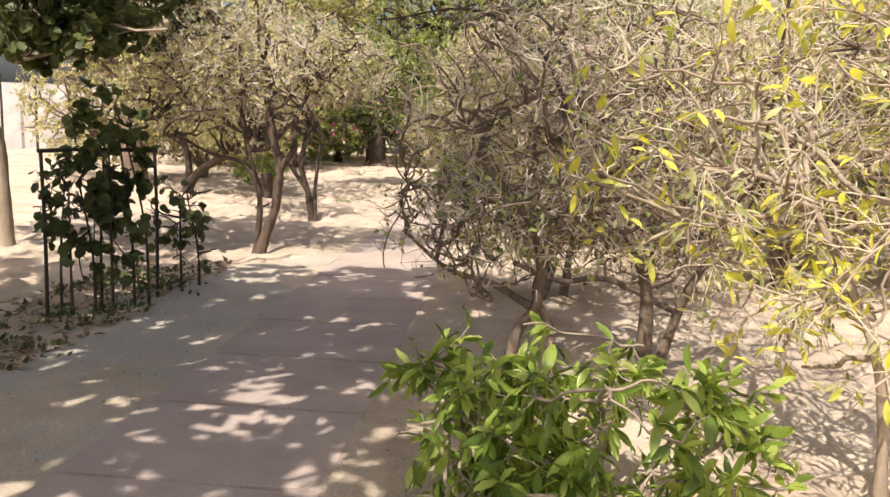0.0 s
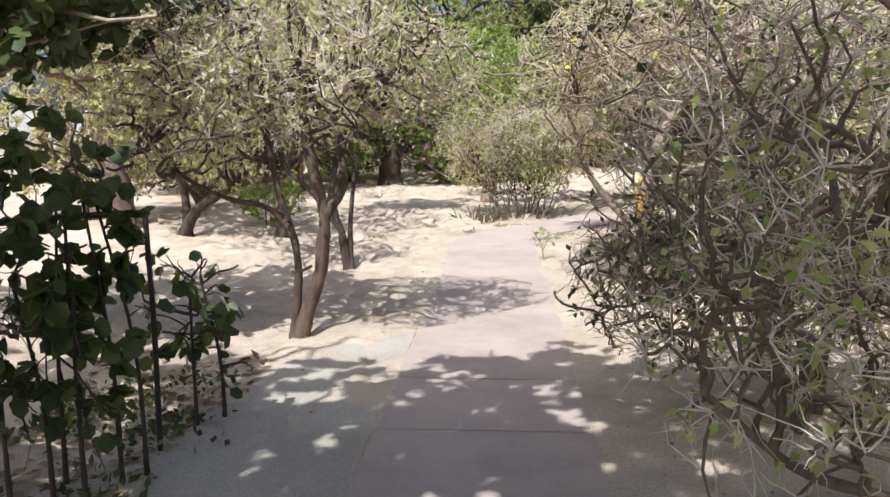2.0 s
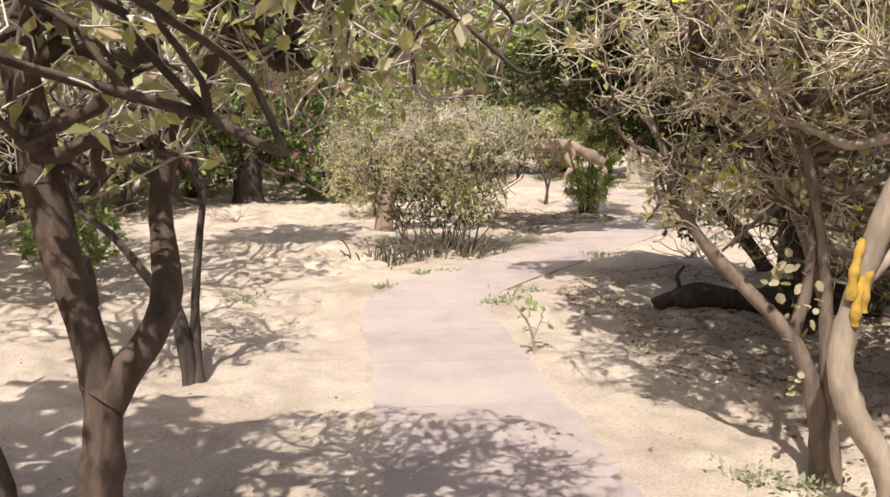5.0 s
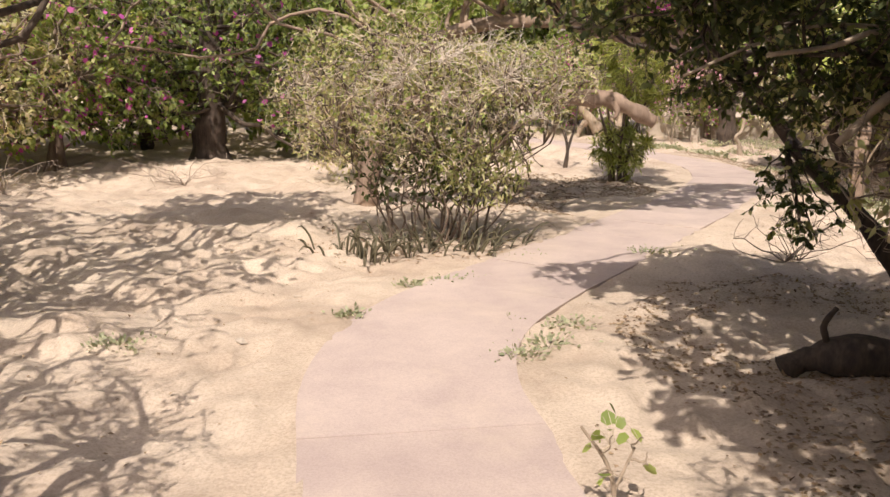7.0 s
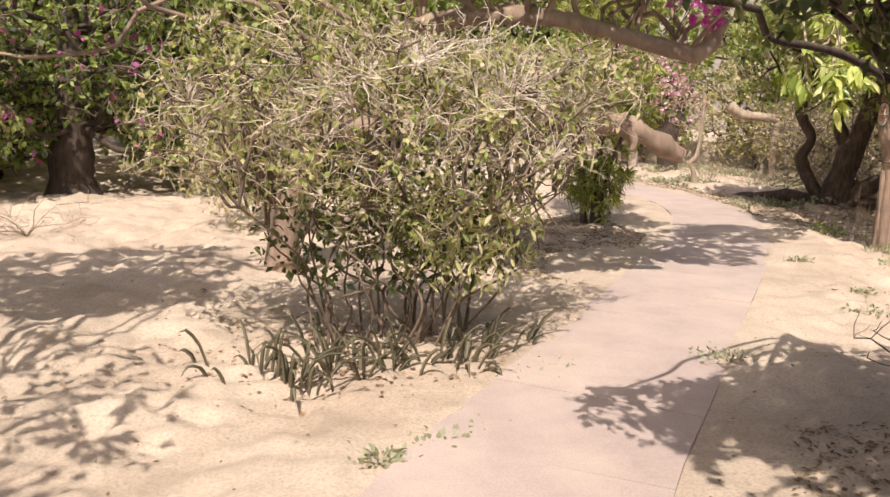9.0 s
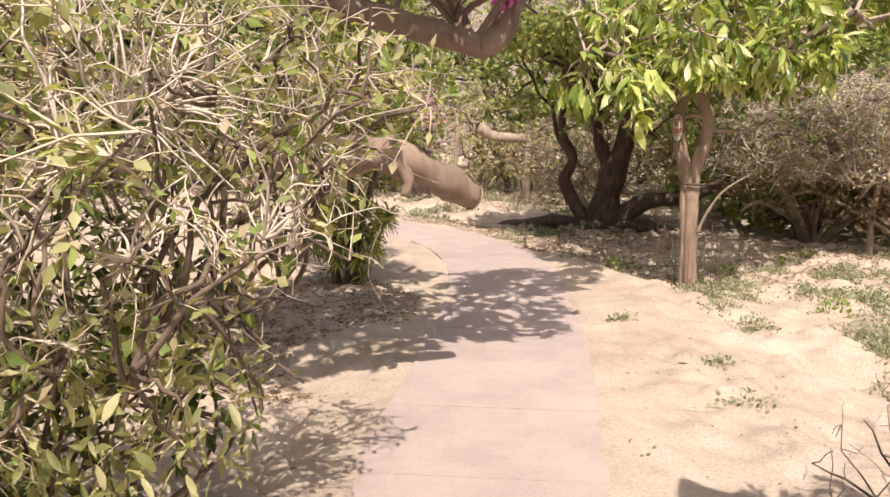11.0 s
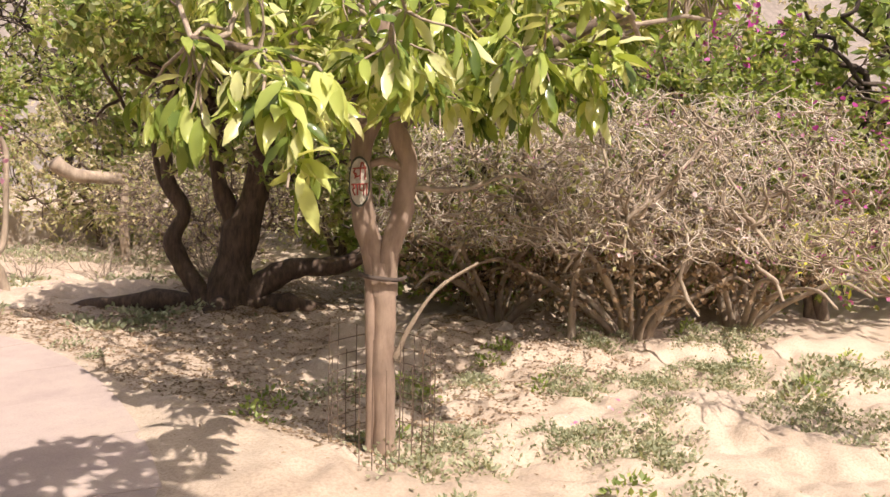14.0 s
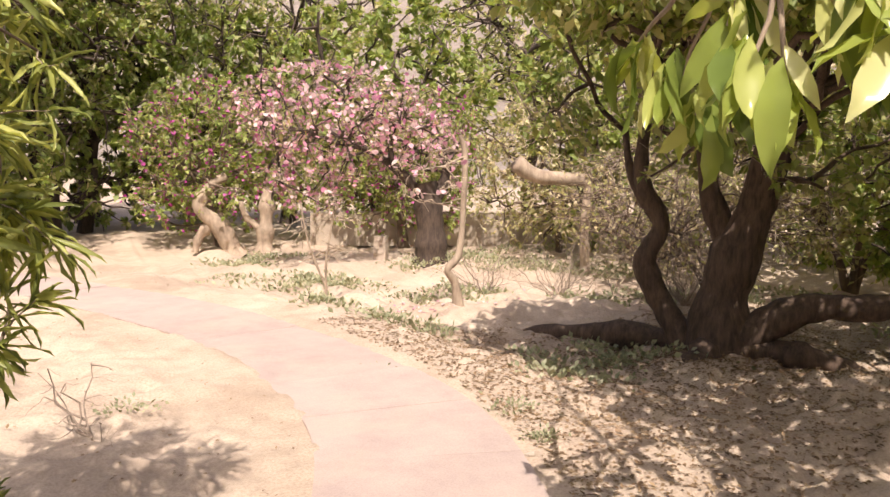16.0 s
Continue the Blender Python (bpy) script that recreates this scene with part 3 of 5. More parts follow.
woody("thin_tree", (-2.12, 10.9), [([(0, 0, -0.05), (-0.06, 0, 0.4), (-0.18, 0.05, 0.8), (-0.1, 0.1, 1.3)], 0.05, 0.03), ([(0.04, 0, -0.05), (0.03, 0.05, 0.5), (0.1, 0.1, 1.2)], 0.035, 0.02), ([(-0.08, 0, 0.45), (-0.5, 0.1, 0.95), (-0.9, 0.1, 1.2)], 0.03, 0.015)],
      [((-0.6, -0.35, 1.85), (0.9, 0.8, 0.55), 2.6), ((-1.6, 0.4, 2.6), (1.6, 1.4, 0.45), 2.8)], (34, 200, 2000), (0.024, 0.011, 0.0042), BARK_DARK, TWIG_ASH,
      [("foliage", LEAF_OLIVE, 1100, 0.05, "small", 0.1), ("dry_foliage", LEAF_DRY, 900, 0.05, "small", 0.2)], "slender dark tree with a pale twiggy crown", "tree", twig_len=0.45, trunk="trunk")
woody("sprawling_tree", (-4.9, 13.0), [([(0, 0, -0.05), (0.3, -0.1, 0.4), (0.9, -0.1, 0.75), (1.5, 0.0, 0.85)], 0.085, 0.05), ([(0.1, 0, -0.05), (0.0, 0.1, 0.8), (-0.5, 0.2, 1.5)], 0.07, 0.04)],
      # the lobes at 2.4 and 3.5 m are added out of view to shade the sand
      [((0.3, 0, 1.7), (1.6, 1.4, 0.8), 3), ((1.3, 0.5, 2.4), (1.8, 1.5, 0.4), 3), ((1.7, 1.95, 3.5), (1.2, 0.75, 0.35), 4), ((0.9, 0.0, 0.95), (0.8, 0.7, 0.35), 0.5)], (40, 260, 3200), (0.03, 0.013, 0.004), BARK_DARK, TWIG_PALE,
      [("foliage", LEAF_OLIVE, 7500, 0.08, "small", 0.2), ("dry_foliage", LEAF_DRY, 2200, 0.065, "small", 0.2)], "low sprawling tree with crooked dark limbs and an added unseen shade crown", "tree", twig_len=0.5, trunk="trunk")
woody("old_tree", (-6.3, 14.2), [([(0, 0, -0.1), (-0.1, 0, 0.7), (-0.25, 0.1, 1.6), (0.1, 0.2, 2.6)], 0.24, 0.13)], [((0, 0, 3.2), (2.1, 2.0, 1.2), 3)], (22, 120, 900), (0.06, 0.02, 0.006), BARK_BROWN, TWIG_GREY,
      [("foliage", LEAF_OLIVE, 5200, 0.10, "small", 0.2)], "old tree with a thick brown trunk", "tree", twig_len=0.7, trunk="trunk")
solid("tree_stump", limb([(0, 0, -0.08), (0.01, 0.0, 0.2), (-0.02, 0.02, 0.42)], 0.10, 0.085, 8, 10, flare=0.05, caps=True), BARK_DARK, (-3.44, 13.0, ground(-3.44, 13.0)), "short dark cut stump on the sand", "tree stump")
woody("low_green_shrub", (-4.1, 14.6), [([(0.05 * k, 0.05, -0.03), (0.1 * k, 0.1, 0.3)], 0.014, 0.008) for k in (-1, 0, 1)], [((0, 0, 0.42), (0.6, 0.5, 0.36), 1)], (12, 40, 200), (0.008, 0.005, 0.003), BARK_BROWN, TWIG_GREY,
      [("foliage", LEAF_GREEN, 1700, 0.06, "small", 0.1)], "small round green shrub on bare ground", twig_len=0.2)

# ---- right of the start: leafy bush, thorn thicket ----
woody("broadleaf_bush", (1.15, 2.2), [([(0.06 * k, 0.03 * k, -0.03), (0.16 * k, 0.1, 0.3), (0.3 * k, 0.12, 0.5)], 0.014, 0.008) for k in (-2, -1, 0, 1.2, 2)],
      [((0, 0, 0.42), (0.62, 0.55, 0.34), 3), ((-0.35, -0.25, 0.3), (0.35, 0.35, 0.28), 1), ((-0.35, -0.05, 0.55), (0.42, 0.4, 0.25), 1.3)], (30, 80, 290), (0.009, 0.006, 0.004), BARK_PALE, TWIG_GREY,
      [("foliage", LEAF_BRIGHT, 2300, 0.088, "lance", 0.4)], "glossy bright green bush beside the concrete", twig_len=0.22)
woody("yellowing_shrub", (2.45, 2.7), [([(0.1 * k, 0.05, -0.05), (0.2 * k, 0.0, 0.6), (0.35 * k - 0.2, 0.0, 1.3)], 0.026, 0.014) for k in (-1, 0.2, 1)],
      [((-0.4, 0.2, 1.45), (1.15, 0.9, 0.8), 3), ((-0.1, 0, 0.9), (0.9, 0.8, 0.5), 1.5)], (34, 220, 1500), (0.014, 0.008, 0.0035), BARK_PALE, TWIG_PALE,
      [("foliage", LEAF_YELLOW, 800, 0.075, "lance", 0.3), ("green_foliage", LEAF_OLIVE, 900, 0.055, "lance", 0.3)], "leggy shrub with bare pale twigs and yellow leaves", twig_len=0.45)
first = woody("thorn_thicket", (0.88, 3.78), [([(-0.1, -0.1, -0.05), (-0.05, -0.02, 0.25), (0.06, 0.03, 0.45), (0.02, 0.1, 0.8), (-0.3, 0.2, 1.2)], 0.034, 0.020), ([(0.1, 0.0, -0.05), (0.14, 0.03, 0.25), (0.04, 0.06, 0.5), (0.2, 0.1, 0.8), (0.3, 0.2, 1.1)], 0.026, 0.016), ([(0.02, 0.02, 0.4), (-0.2, 0.1, 0.5), (-0.45, 0.2, 0.55), (-0.7, 0.2, 0.75)], 0.022, 0.010),
                                    ([(0.74, 0.6, -0.05), (0.7, 0.55, 0.5), (0.45, 0.5, 0.9), (0.1, 0.4, 1.3)], 0.042, 0.024), ([(0.75, 0.3, -0.05), (0.95, 0.4, 0.5), (1.3, 0.5, 1.0)], 0.034, 0.018)],
      [((0.35, 0.4, 1.35), (1.25, 1.0, 0.85), 4), ((-0.2, 0.3, 0.85), (0.75, 0.75, 0.4), 1.6), ((1.1, 0.6, 1.6), (0.9, 0.9, 0.7), 0.8)], (50, 400, 3700), (0.014, 0.007, 0.0034), BARK_BROWN, TWIG_ASH,
      [("foliage", LEAF_OLIVE, 1500, 0.04, "small", 0.1), ("dull_foliage", LEAF_GREEN, 800, 0.045, "small", 0.1)], "dense dark thorny thicket with tangled twigs", twig_len=0.4, tw_wob=0.28, wobble=0.2)
for pts, r in (([(0.3, 0.2, 1.0), (0.05, 0.5, 1.75), (-0.4, 0.8, 2.05), (-0.95, 0.95, 2.0)], 0.015), ([(0.3, 0.3, 1.1), (0.2, 0.9, 1.8), (-0.1, 1.5, 2.15), (-0.6, 2.0, 2.1)], 0.014), ([(0.8, 0.5, 1.0), (0.7, 1.0, 1.9), (0.3, 1.7, 2.35), (-0.2, 2.3, 2.2)], 0.016)):
    part("overhanging_limb", limb(pts, r, r * 0.4, 22, 7, 0.12), BARK_DARK, first)
    way = spline(pts, 30)[10:]
    side = reach(way, way[rng.integers(0, 20, 26)] + rng.normal(0, 0.22, (26, 3)), 6, 0.2, 0.1, 0.4)
    part("overhanging_twig_tangle", tubes(side, taper(side, 0.004, 0.002), 4), TWIG_DARK, first, kind="stuff")
    lp, ld = along_lines(side, 46)
    part("overhanging_foliage", leaves(lp, ld, 0.036, "round", 0.8, 0.4), LEAF_DARK, first, kind="stuff")
woody("thorn_thicket", (1.1, 5.95), [([(-0.1, -0.3, -0.05), (0.0, -0.1, 0.35), (-0.25, 0.1, 0.8)], 0.036, 0.022), ([(0.1, 0.0, -0.05), (0.18, 0.05, 0.5), (0.4, 0.2, 1.1)], 0.032, 0.018), ([(-0.3, -0.3, 0.3), (0.05, -0.45, 0.2), (0.4, -0.5, 0.24), (0.9, -0.7, 0.05)], 0.018, 0.026)],
      [((0.3, 0.1, 1.3), (1.35, 1.0, 0.85), 4), ((-0.35, 0.05, 0.68), (0.8, 0.75, 0.5), 2.6), ((0.7, 0.0, 0.5), (0.9, 0.7, 0.5), 1.0)], (58, 560, 7600), (0.013, 0.007, 0.0034), BARK_BROWN, TWIG_GREY,
      [("foliage", LEAF_OLIVE, 1900, 0.04, "small", 0.1), ("dull_foliage", LEAF_DARK, 2200, 0.045, "small", 0.1)], "dense dark thorny thicket leaning over the path edge", twig_len=0.4, tw_wob=0.28, wobble=0.2)

# ---- pale trees at the bend ----
woody("fungus_tree", (0.92, 8.52), [([(0, 0, -0.08), (-0.03, 0.02, 0.25), (-0.16, 0.08, 0.5), (-0.2, 0.1, 0.72), (-0.14, 0.07, 1.05), (-0.08, 0.0, 1.35), (0.1, -0.06, 1.7), (0.5, -0.1, 2.2)], 0.056, 0.034), ([(-0.13, 0.08, 1.0), (0.1, 0.1, 1.15), (0.5, 0.0, 1.3)], 0.025, 0.014)],
      [((0.5, 0.3, 2.3), (1.5, 1.1, 0.6), 3), ((-0.1, 0.6, 1.95), (0.8, 0.8, 0.45), 1.2)], (26, 190, 3600), (0.02, 0.01, 0.0042), BARK_PALE, TWIG_PALE,
      [("foliage", LEAF_OLIVE, 1300, 0.04, "small", 0.1), ("yellow_foliage", LEAF_YELLOW, 90, 0.055, "round", 0.3)], "pale crooked tree with orange fungus on its trunk", "tree", twig_len=0.45, trunk="trunk", tw_wob=0.22)
fung = bpy.data.objects["fungus_tree"]
for k, dx in ((0, 0.0), (1, 0.028), (2, -0.02)):
    z0 = 0.82 + 0.05 * k
    part("fungus", limb([(-0.183 + dx, 0.055, z0), (-0.186 + dx, 0.045, z0 + 0.08), (-0.172 + dx, 0.05, z0 + 0.15), (-0.15 + dx, 0.06, z0 + 0.22)], 0.020, 0.014, 22, 9, 0.25), FUNGUS, fung, "orange-yellow fungus crust")
woody("slanting_tree", (0.88, 8.95), [([(0, 0, -0.08), (-0.04, 0.0, 0.3), (-0.14, 0.06, 0.62), (-0.4, 0.3, 0.95), (-0.55, 0.4, 1.2)], 0.045, 0.022), ([(0.06, 0, -0.05), (0.0, 0.02, 0.5), (0.0, 0.1, 1.0), (-0.1, 0.2, 1.6)], 0.034, 0.018), ([(-0.14, 0.06, 0.6), (-0.05, 0.1, 0.9), (0.05, 0.3, 1.4)], 0.028, 0.014)],
      [((-0.1, 0.4, 2.0), (1.15, 1.0, 0.6), 3), ((-0.45, 0.4, 1.25), (0.3, 0.25, 0.25), 0.3), ((0.8, 0.6, 1.4), (0.9, 0.9, 0.7), 1.2)], (30, 220, 3800), (0.017, 0.009, 0.004), BARK_BROWN, TWIG_PALE,
      [("foliage", LEAF_OLIVE, 1500, 0.04, "small", 0.2), ("yellow_foliage", LEAF_YELLOW, 160, 0.04, "round", 0.3)], "thin slanting tree reaching over the path", "tree", twig_len=0.42, trunk="trunk", tw_wob=0.22)
slant = bpy.data.objects["slanting_tree"]
yp = inside([((-0.1, 0.03, 0.62), (0.09, 0.07, 0.3), 1), ((-0.2, 0.1, 0.9), (0.12, 0.1, 0.12), 0.6)], 60)
part("stem_foliage", leaves(yp, rng.normal(0, 1, yp.shape), 0.04, "round", 0.6, 0.6), LEAF_DRY, slant, "yellowed leaves clinging to the stems", kind="stuff")
woody("path_seedling", (0.09, 11.03), [([(0, 0, -0.03), (-0.04, 0, 0.18), (-0.14, 0.02, 0.33)], 0.010, 0.005), ([(-0.02, 0, 0.1), (0.05, 0.02, 0.25)], 0.006, 0.004)], [((-0.03, 0, 0.25), (0.14, 0.12, 0.16), 1)], (4, 8, 16), (0.005, 0.003, 0.002), BARK_PALE, TWIG_PALE,
      [("foliage", LEAF_GREEN, 16, 0.045, "round", 0.5)], "small leafy seedling at the edge of the path", "plant", twig_len=0.12)
lg = thing("fallen_log", (2.05, 12.25, ground(2.05, 12.25)), "dark fallen log lying in deep shade", "log")
part("log", limb([(-0.62, 0.2, 0.02), (-0.48, 0.17, 0.09), (-0.25, 0.1, 0.12), (0.2, -0.02, 0.10), (0.6, -0.1, 0.13), (1.1, -0.25, 0.12)], 0.06, 0.17, 34, 12, 0.35, caps=True), BARK_DARK, lg)
part("branch_stub", limb([(-0.42, 0.14, 0.18), (-0.46, 0.12, 0.29), (-0.40, 0.12, 0.38)], 0.022, 0.012, 8, 7, 0.1, caps=True), BARK_DARK, lg)

woody("dense_dark_tree", (2.3, 11.6), [([(0, 0, -0.08), (-0.02, 0.05, 0.5), (-0.2, 0.05, 0.9), (-0.6, -0.1, 1.7)], 0.08, 0.045), ([(0.1, 0, -0.08), (0.1, 0.1, 0.9), (0.3, 0.3, 1.7)], 0.06, 0.04)],
      # lobes above 2.3 m are added out of view to shade ground and leaning tree
      [((-1.15, -0.8, 2.5), (1.25, 1.25, 0.4), 4), ((-0.1, -0.2, 2.35), (1.0, 1.0, 0.4), 3), ((-0.75, 0.35, 3.0), (1.1, 0.8, 0.35), 2.5), ((-1.3, 0.75, 2.95), (0.95, 0.8, 0.3), 2.5), ((-1.4, -1.5, 2.6), (1.05, 0.9, 0.3), 4.5), ((0.9, -0.3, 1.5), (1.0, 1.0, 0.8), 1.2)], (40, 320, 3000), (0.024, 0.012, 0.004), BARK_DARK, TWIG_DARK,
      [("foliage", LEAF_DARK, 32000, 0.07, "small", 0.3), ("olive_foliage", LEAF_OLIVE, 4500, 0.065, "small", 0.3)], "dense small-leaved dark tree with an unseen upper crown added to cast deep shade", "tree", twig_len=0.45, trunk="trunk")

woody("thorn_thicket", (2.25, 9.3), [([(0.0, 0, -0.05), (-0.1, 0.05, 0.4), (-0.3, 0.1, 0.95)], 0.034, 0.02), ([(0.2, 0.1, -0.05), (0.25, 0.1, 0.5), (0.2, 0.2, 1.1)], 0.03, 0.018), ([(-0.35, -0.2, -0.05), (-0.36, -0.2, 0.4), (-0.42, -0.15, 0.9)], 0.018, 0.012), ([(-0.15, -0.35, -0.05), (-0.14, -0.3, 0.4), (-0.2, -0.3, 0.85)], 0.018, 0.012)],
      [((0.0, 0.0, 0.95), (0.9, 0.9, 0.7), 3)], (34, 240, 3000), (0.013, 0.007, 0.0034), BARK_DARK, TWIG_DARK,
      [("foliage", LEAF_DARK, 3200, 0.045, "small", 0.1), ("dull_foliage", LEAF_OLIVE, 900, 0.045, "small", 0.1)], "dark tangled thicket in shade behind the fungus tree", twig_len=0.4, tw_wob=0.28, wobble=0.2)

# ---- leaning tree with hanging dark foliage ----
woody("dark_leaning_tree", (3.25, 13.95), [([(0, 0, -0.08), (-0.35, 0.15, 0.45), (-0.8, 0.4, 0.95), (-1.2, 0.7, 1.6)], 0.075, 0.04), ([(0.2, 0.1, -0.05), (0.1, 0.0, 0.7), (0.0, -0.2, 1.6)], 0.06, 0.035)],
      [((-1.25, -0.75, 1.75), (1.25, 0.75, 0.6), 5), ((-2.15, -0.95, 2.1), (0.6, 0.45, 0.36), 1.5), ((-2.75, -0.6, 1.95), (0.45, 0.4, 0.3), 0.8), ((-1.3, -0.5, 2.15), (1.0, 0.7, 0.5), 2), ((-1.0, -0.1, 0.72), (0.36, 0.34, 0.36), 0.35)], (36, 260, 2300), (0.022, 0.011, 0.004), BARK_DARK, TWIG_DARK,
      [("foliage", LEAF_DARK, 15500, 0.055, "small", 0.3), ("green_foliage", LEAF_OLIVE, 4200, 0.05, "small", 0.3)], "leaning tree with dark hanging small-leaved foliage", "tree", twig_len=0.4, trunk="trunk", sag=0.3, wobble=0.07)
leaning = bpy.data.objects["dark_leaning_tree"]
for pts, r in (([(0.05, -0.1, 1.25), (-0.7, -0.8, 1.55), (-1.34, -1.3, 1.70), (-1.66, -1.35, 1.62), (-2.0, -1.36, 1.57)], 0.02), ([(0.0, -0.1, 1.3), (-0.8, -0.9, 1.5), (-1.3, -1.35, 1.38), (-1.44, -1.36, 1.26), (-1.57, -1.36, 1.13)], 0.034), ([(-0.4, -0.6, 1.75), (-1.5, -1.0, 1.75), (-2.0, -1.2, 1.62), (-2.4, -1.3, 1.46)], 0.014)):
    part("dead_limb", limb(pts, r, r * 0.55, 20, 8, 0.08, caps=True), BARK_PALE, leaning, "bleached bare dead limb")
db = thing("dead_branch", (1.95, 11.3, ground(1.95, 11.3)), "bleached dead branch with split orange wood", "dead branch")
part("limb", limb([(0.5, 0.2, 0.0), (0.15, 0.1, 0.75), (-0.15, 0.1, 1.25), (-0.5, 0.1, 1.75)], 0.035, 0.02, 16, 8, 0.1), BARK_PALE, db)
part("side_branch", limb([(0.05, 0.1, 0.95), (-0.25, 0.0, 0.8), (-0.45, 0.05, 0.6)], 0.02, 0.010, 12, 7, 0.1, caps=True), BARK_PALE, db)
part("side_branch", limb([(-0.02, 0.1, 1.1), (0.25, 0.0, 0.85), (0.3, 0.02, 0.5)], 0.018, 0.010, 12, 7, 0.1, caps=True), BARK_PALE, db)
part("split_end", limb([(0.1, 0.1, 0.95), (-0.12, 0.06, 0.97), (-0.3, 0.05, 0.93)], 0.03, 0.012, 10, 7, 0.2, caps=True), BROKEN_WOOD, db, "raw orange split wood")

# ---- great bush in the bend ----
stems = []
for k in range(34):
    a, r = rng.uniform(0, 6.28), rng.uniform(0.05, 0.62)
    bx, by = r * math.cos(a) * 1.15, r * math.sin(a) * 0.6
    stems.append(([(bx, by, -0.03), (bx * 1.2 + rng.normal(0, 0.09), by * 1.2 + rng.normal(0, 0.08), 0.25), (bx * 1.3 + rng.normal(0, 0.16), by * 1.3 + rng.normal(0, 0.12), 0.48), (bx * 1.6 + rng.normal(0, 0.28), by * 1.5 + rng.normal(0, 0.2), 0.85)], rng.uniform(0.006, 0.012), 0.005))
bush = woody("straw_bush", (-0.17, 15.95), stems, [((-0.1, 0, 1.25), (1.45, 0.9, 0.55), 4), ((-0.4, 0.0, 1.65), (0.9, 0.6, 0.38), 1.2), ((0.25, -0.05, 0.72), (0.8, 0.6, 0.26), 0.8), ((0.75, 0.1, 1.5), (0.95, 0.6, 0.36), 1.4)],
             (90, 520, 3800), (0.009, 0.006, 0.0038), BARK_BROWN, TWIG_PALE,
             [("foliage", LEAF_OLIVE, 4600, 0.04, "small", 0.2), ("fresh_foliage", LEAF_GREEN, 2700, 0.043, "small", 0.3), ("dry_foliage", LEAF_DRY, 1500, 0.04, "small", 0.3)], "wide many-stemmed bush of straw-coloured twigs and green leaves", twig_len=0.42, arc=0.15)
long = reach(inside([((0.05, 0, 1.25), (1.3, 0.8, 0.5), 1)], 90), inside([((-0.05, -0.05, 1.36), (1.4, 0.85, 0.52), 1), ((0.45, -0.1, 1.6), (0.8, 0.6, 0.35), 0.4)], 760, 0.4), 5, 0.13, 0.14, 1.15)
long = np.array([spline(q, 13) for q in long])
tips = long[:, 5:].reshape(-1, 3)
fork = reach(tips, tips[rng.integers(0, len(tips), 900)] + rng.normal(0, 0.2, (900, 3)) * [1, 1, 0.6], 5, 0.2, 0.1, 0.32)
fork = np.array([spline(q, 9) for q in fork])
part("side_twig_tangle", tubes(fork, taper(fork, 0.0026, 0.0012), 3), TWIG_ASH, bush, kind="stuff")
part("long_twig_tangle", tubes(long, taper(long, 0.0042, 0.0018), 4), TWIG_ASH, bush, kind="stuff")
lowp = inside([((0.42, -0.2, 0.66), (0.5, 0.4, 0.36), 1)], 620)
part("low_foliage", leaves(lowp, rng.normal(0, 1, lowp.shape), 0.06, "lance", 0.5, 0.7), LEAF_OLIVE, bush, kind="stuff")

# near-black leaf fill stands in for the shade in the bush's core and base
inner_shade = inside([((0.05, 0.12, 0.55), (0.85, 0.5, 0.3), 1), ((0.0, 0.2, 0.9), (0.95, 0.5, 0.3), 1)], 1700)
part("inner_foliage", leaves(inner_shade, rng.normal(0, 1, inner_shade.shape), 0.06, "small", 0.5, 0.4), LEAF_DARK, bush, kind="stuff")


def blade_tuft(at, n, length, spread, mat, label):
    """A clump of stiff folded blades, each one lifted from the ground."""
    t = thing("blade_plant", (at[0], at[1], ground(*at) - 0.01), label, "plant", group="stiff-leaved plants under the bush")
    for k in range(n):
        a = rng.uniform(0, 6.28)
        o, q = np.array([math.cos(a), math.sin(a), 0]), np.array([-math.sin(a), math.cos(a), 0])
        h, lean = length * rng.uniform(0.35, 1.2), rng.uniform(0.1, 1.1)
        p0 = o * rng.uniform(0, spread) * [1.2, 0.8, 1]
        mid = spline([p0, p0 + o * h * lean * 0.35 + [0, 0, h * 0.5], p0 + o * h * lean * 0.9 + [0, 0, h * (0.95 - 0.3 * lean)], p0 + o * h * lean * 1.3 + [0, 0, h * (1.05 - 0.75 * lean)]], 7)
        w = rng.uniform(0.008, 0.017) * np.array([0.8, 1.0, 1.05, 0.95, 0.75, 0.45, 0.05])[:, None]
        fold = 0.45 * w * (np.array([0, 0, 1]) - 0.8 * o)
        v = np.concatenate([mid - q * w + fold, mid, mid + q * w + fold, mid - 0.006 * np.array([0, 0, 1]) + 0.006 * o])
        j = np.arange(6)
        f = [np.stack([j + c, j + c + 1, j + d + 1, j + d], -1) for c, d in ((0, 7), (7, 14), (14, 21), (21, 0))]
        part("blade", (v, f), mat, t)


for x, y, n in ((-0.75, 15.45, 18), (-0.35, 15.42, 18), (0.25, 15.6, 16), (0.0, 15.5, 18), (0.4, 15.85, 12), (-0.5, 15.75, 14), (-0.95, 15.7, 10)):
    blade_tuft((x, y), n, 0.27, 0.30, BLADE, "clump of stiff dull brown-green blade leaves under the bush")

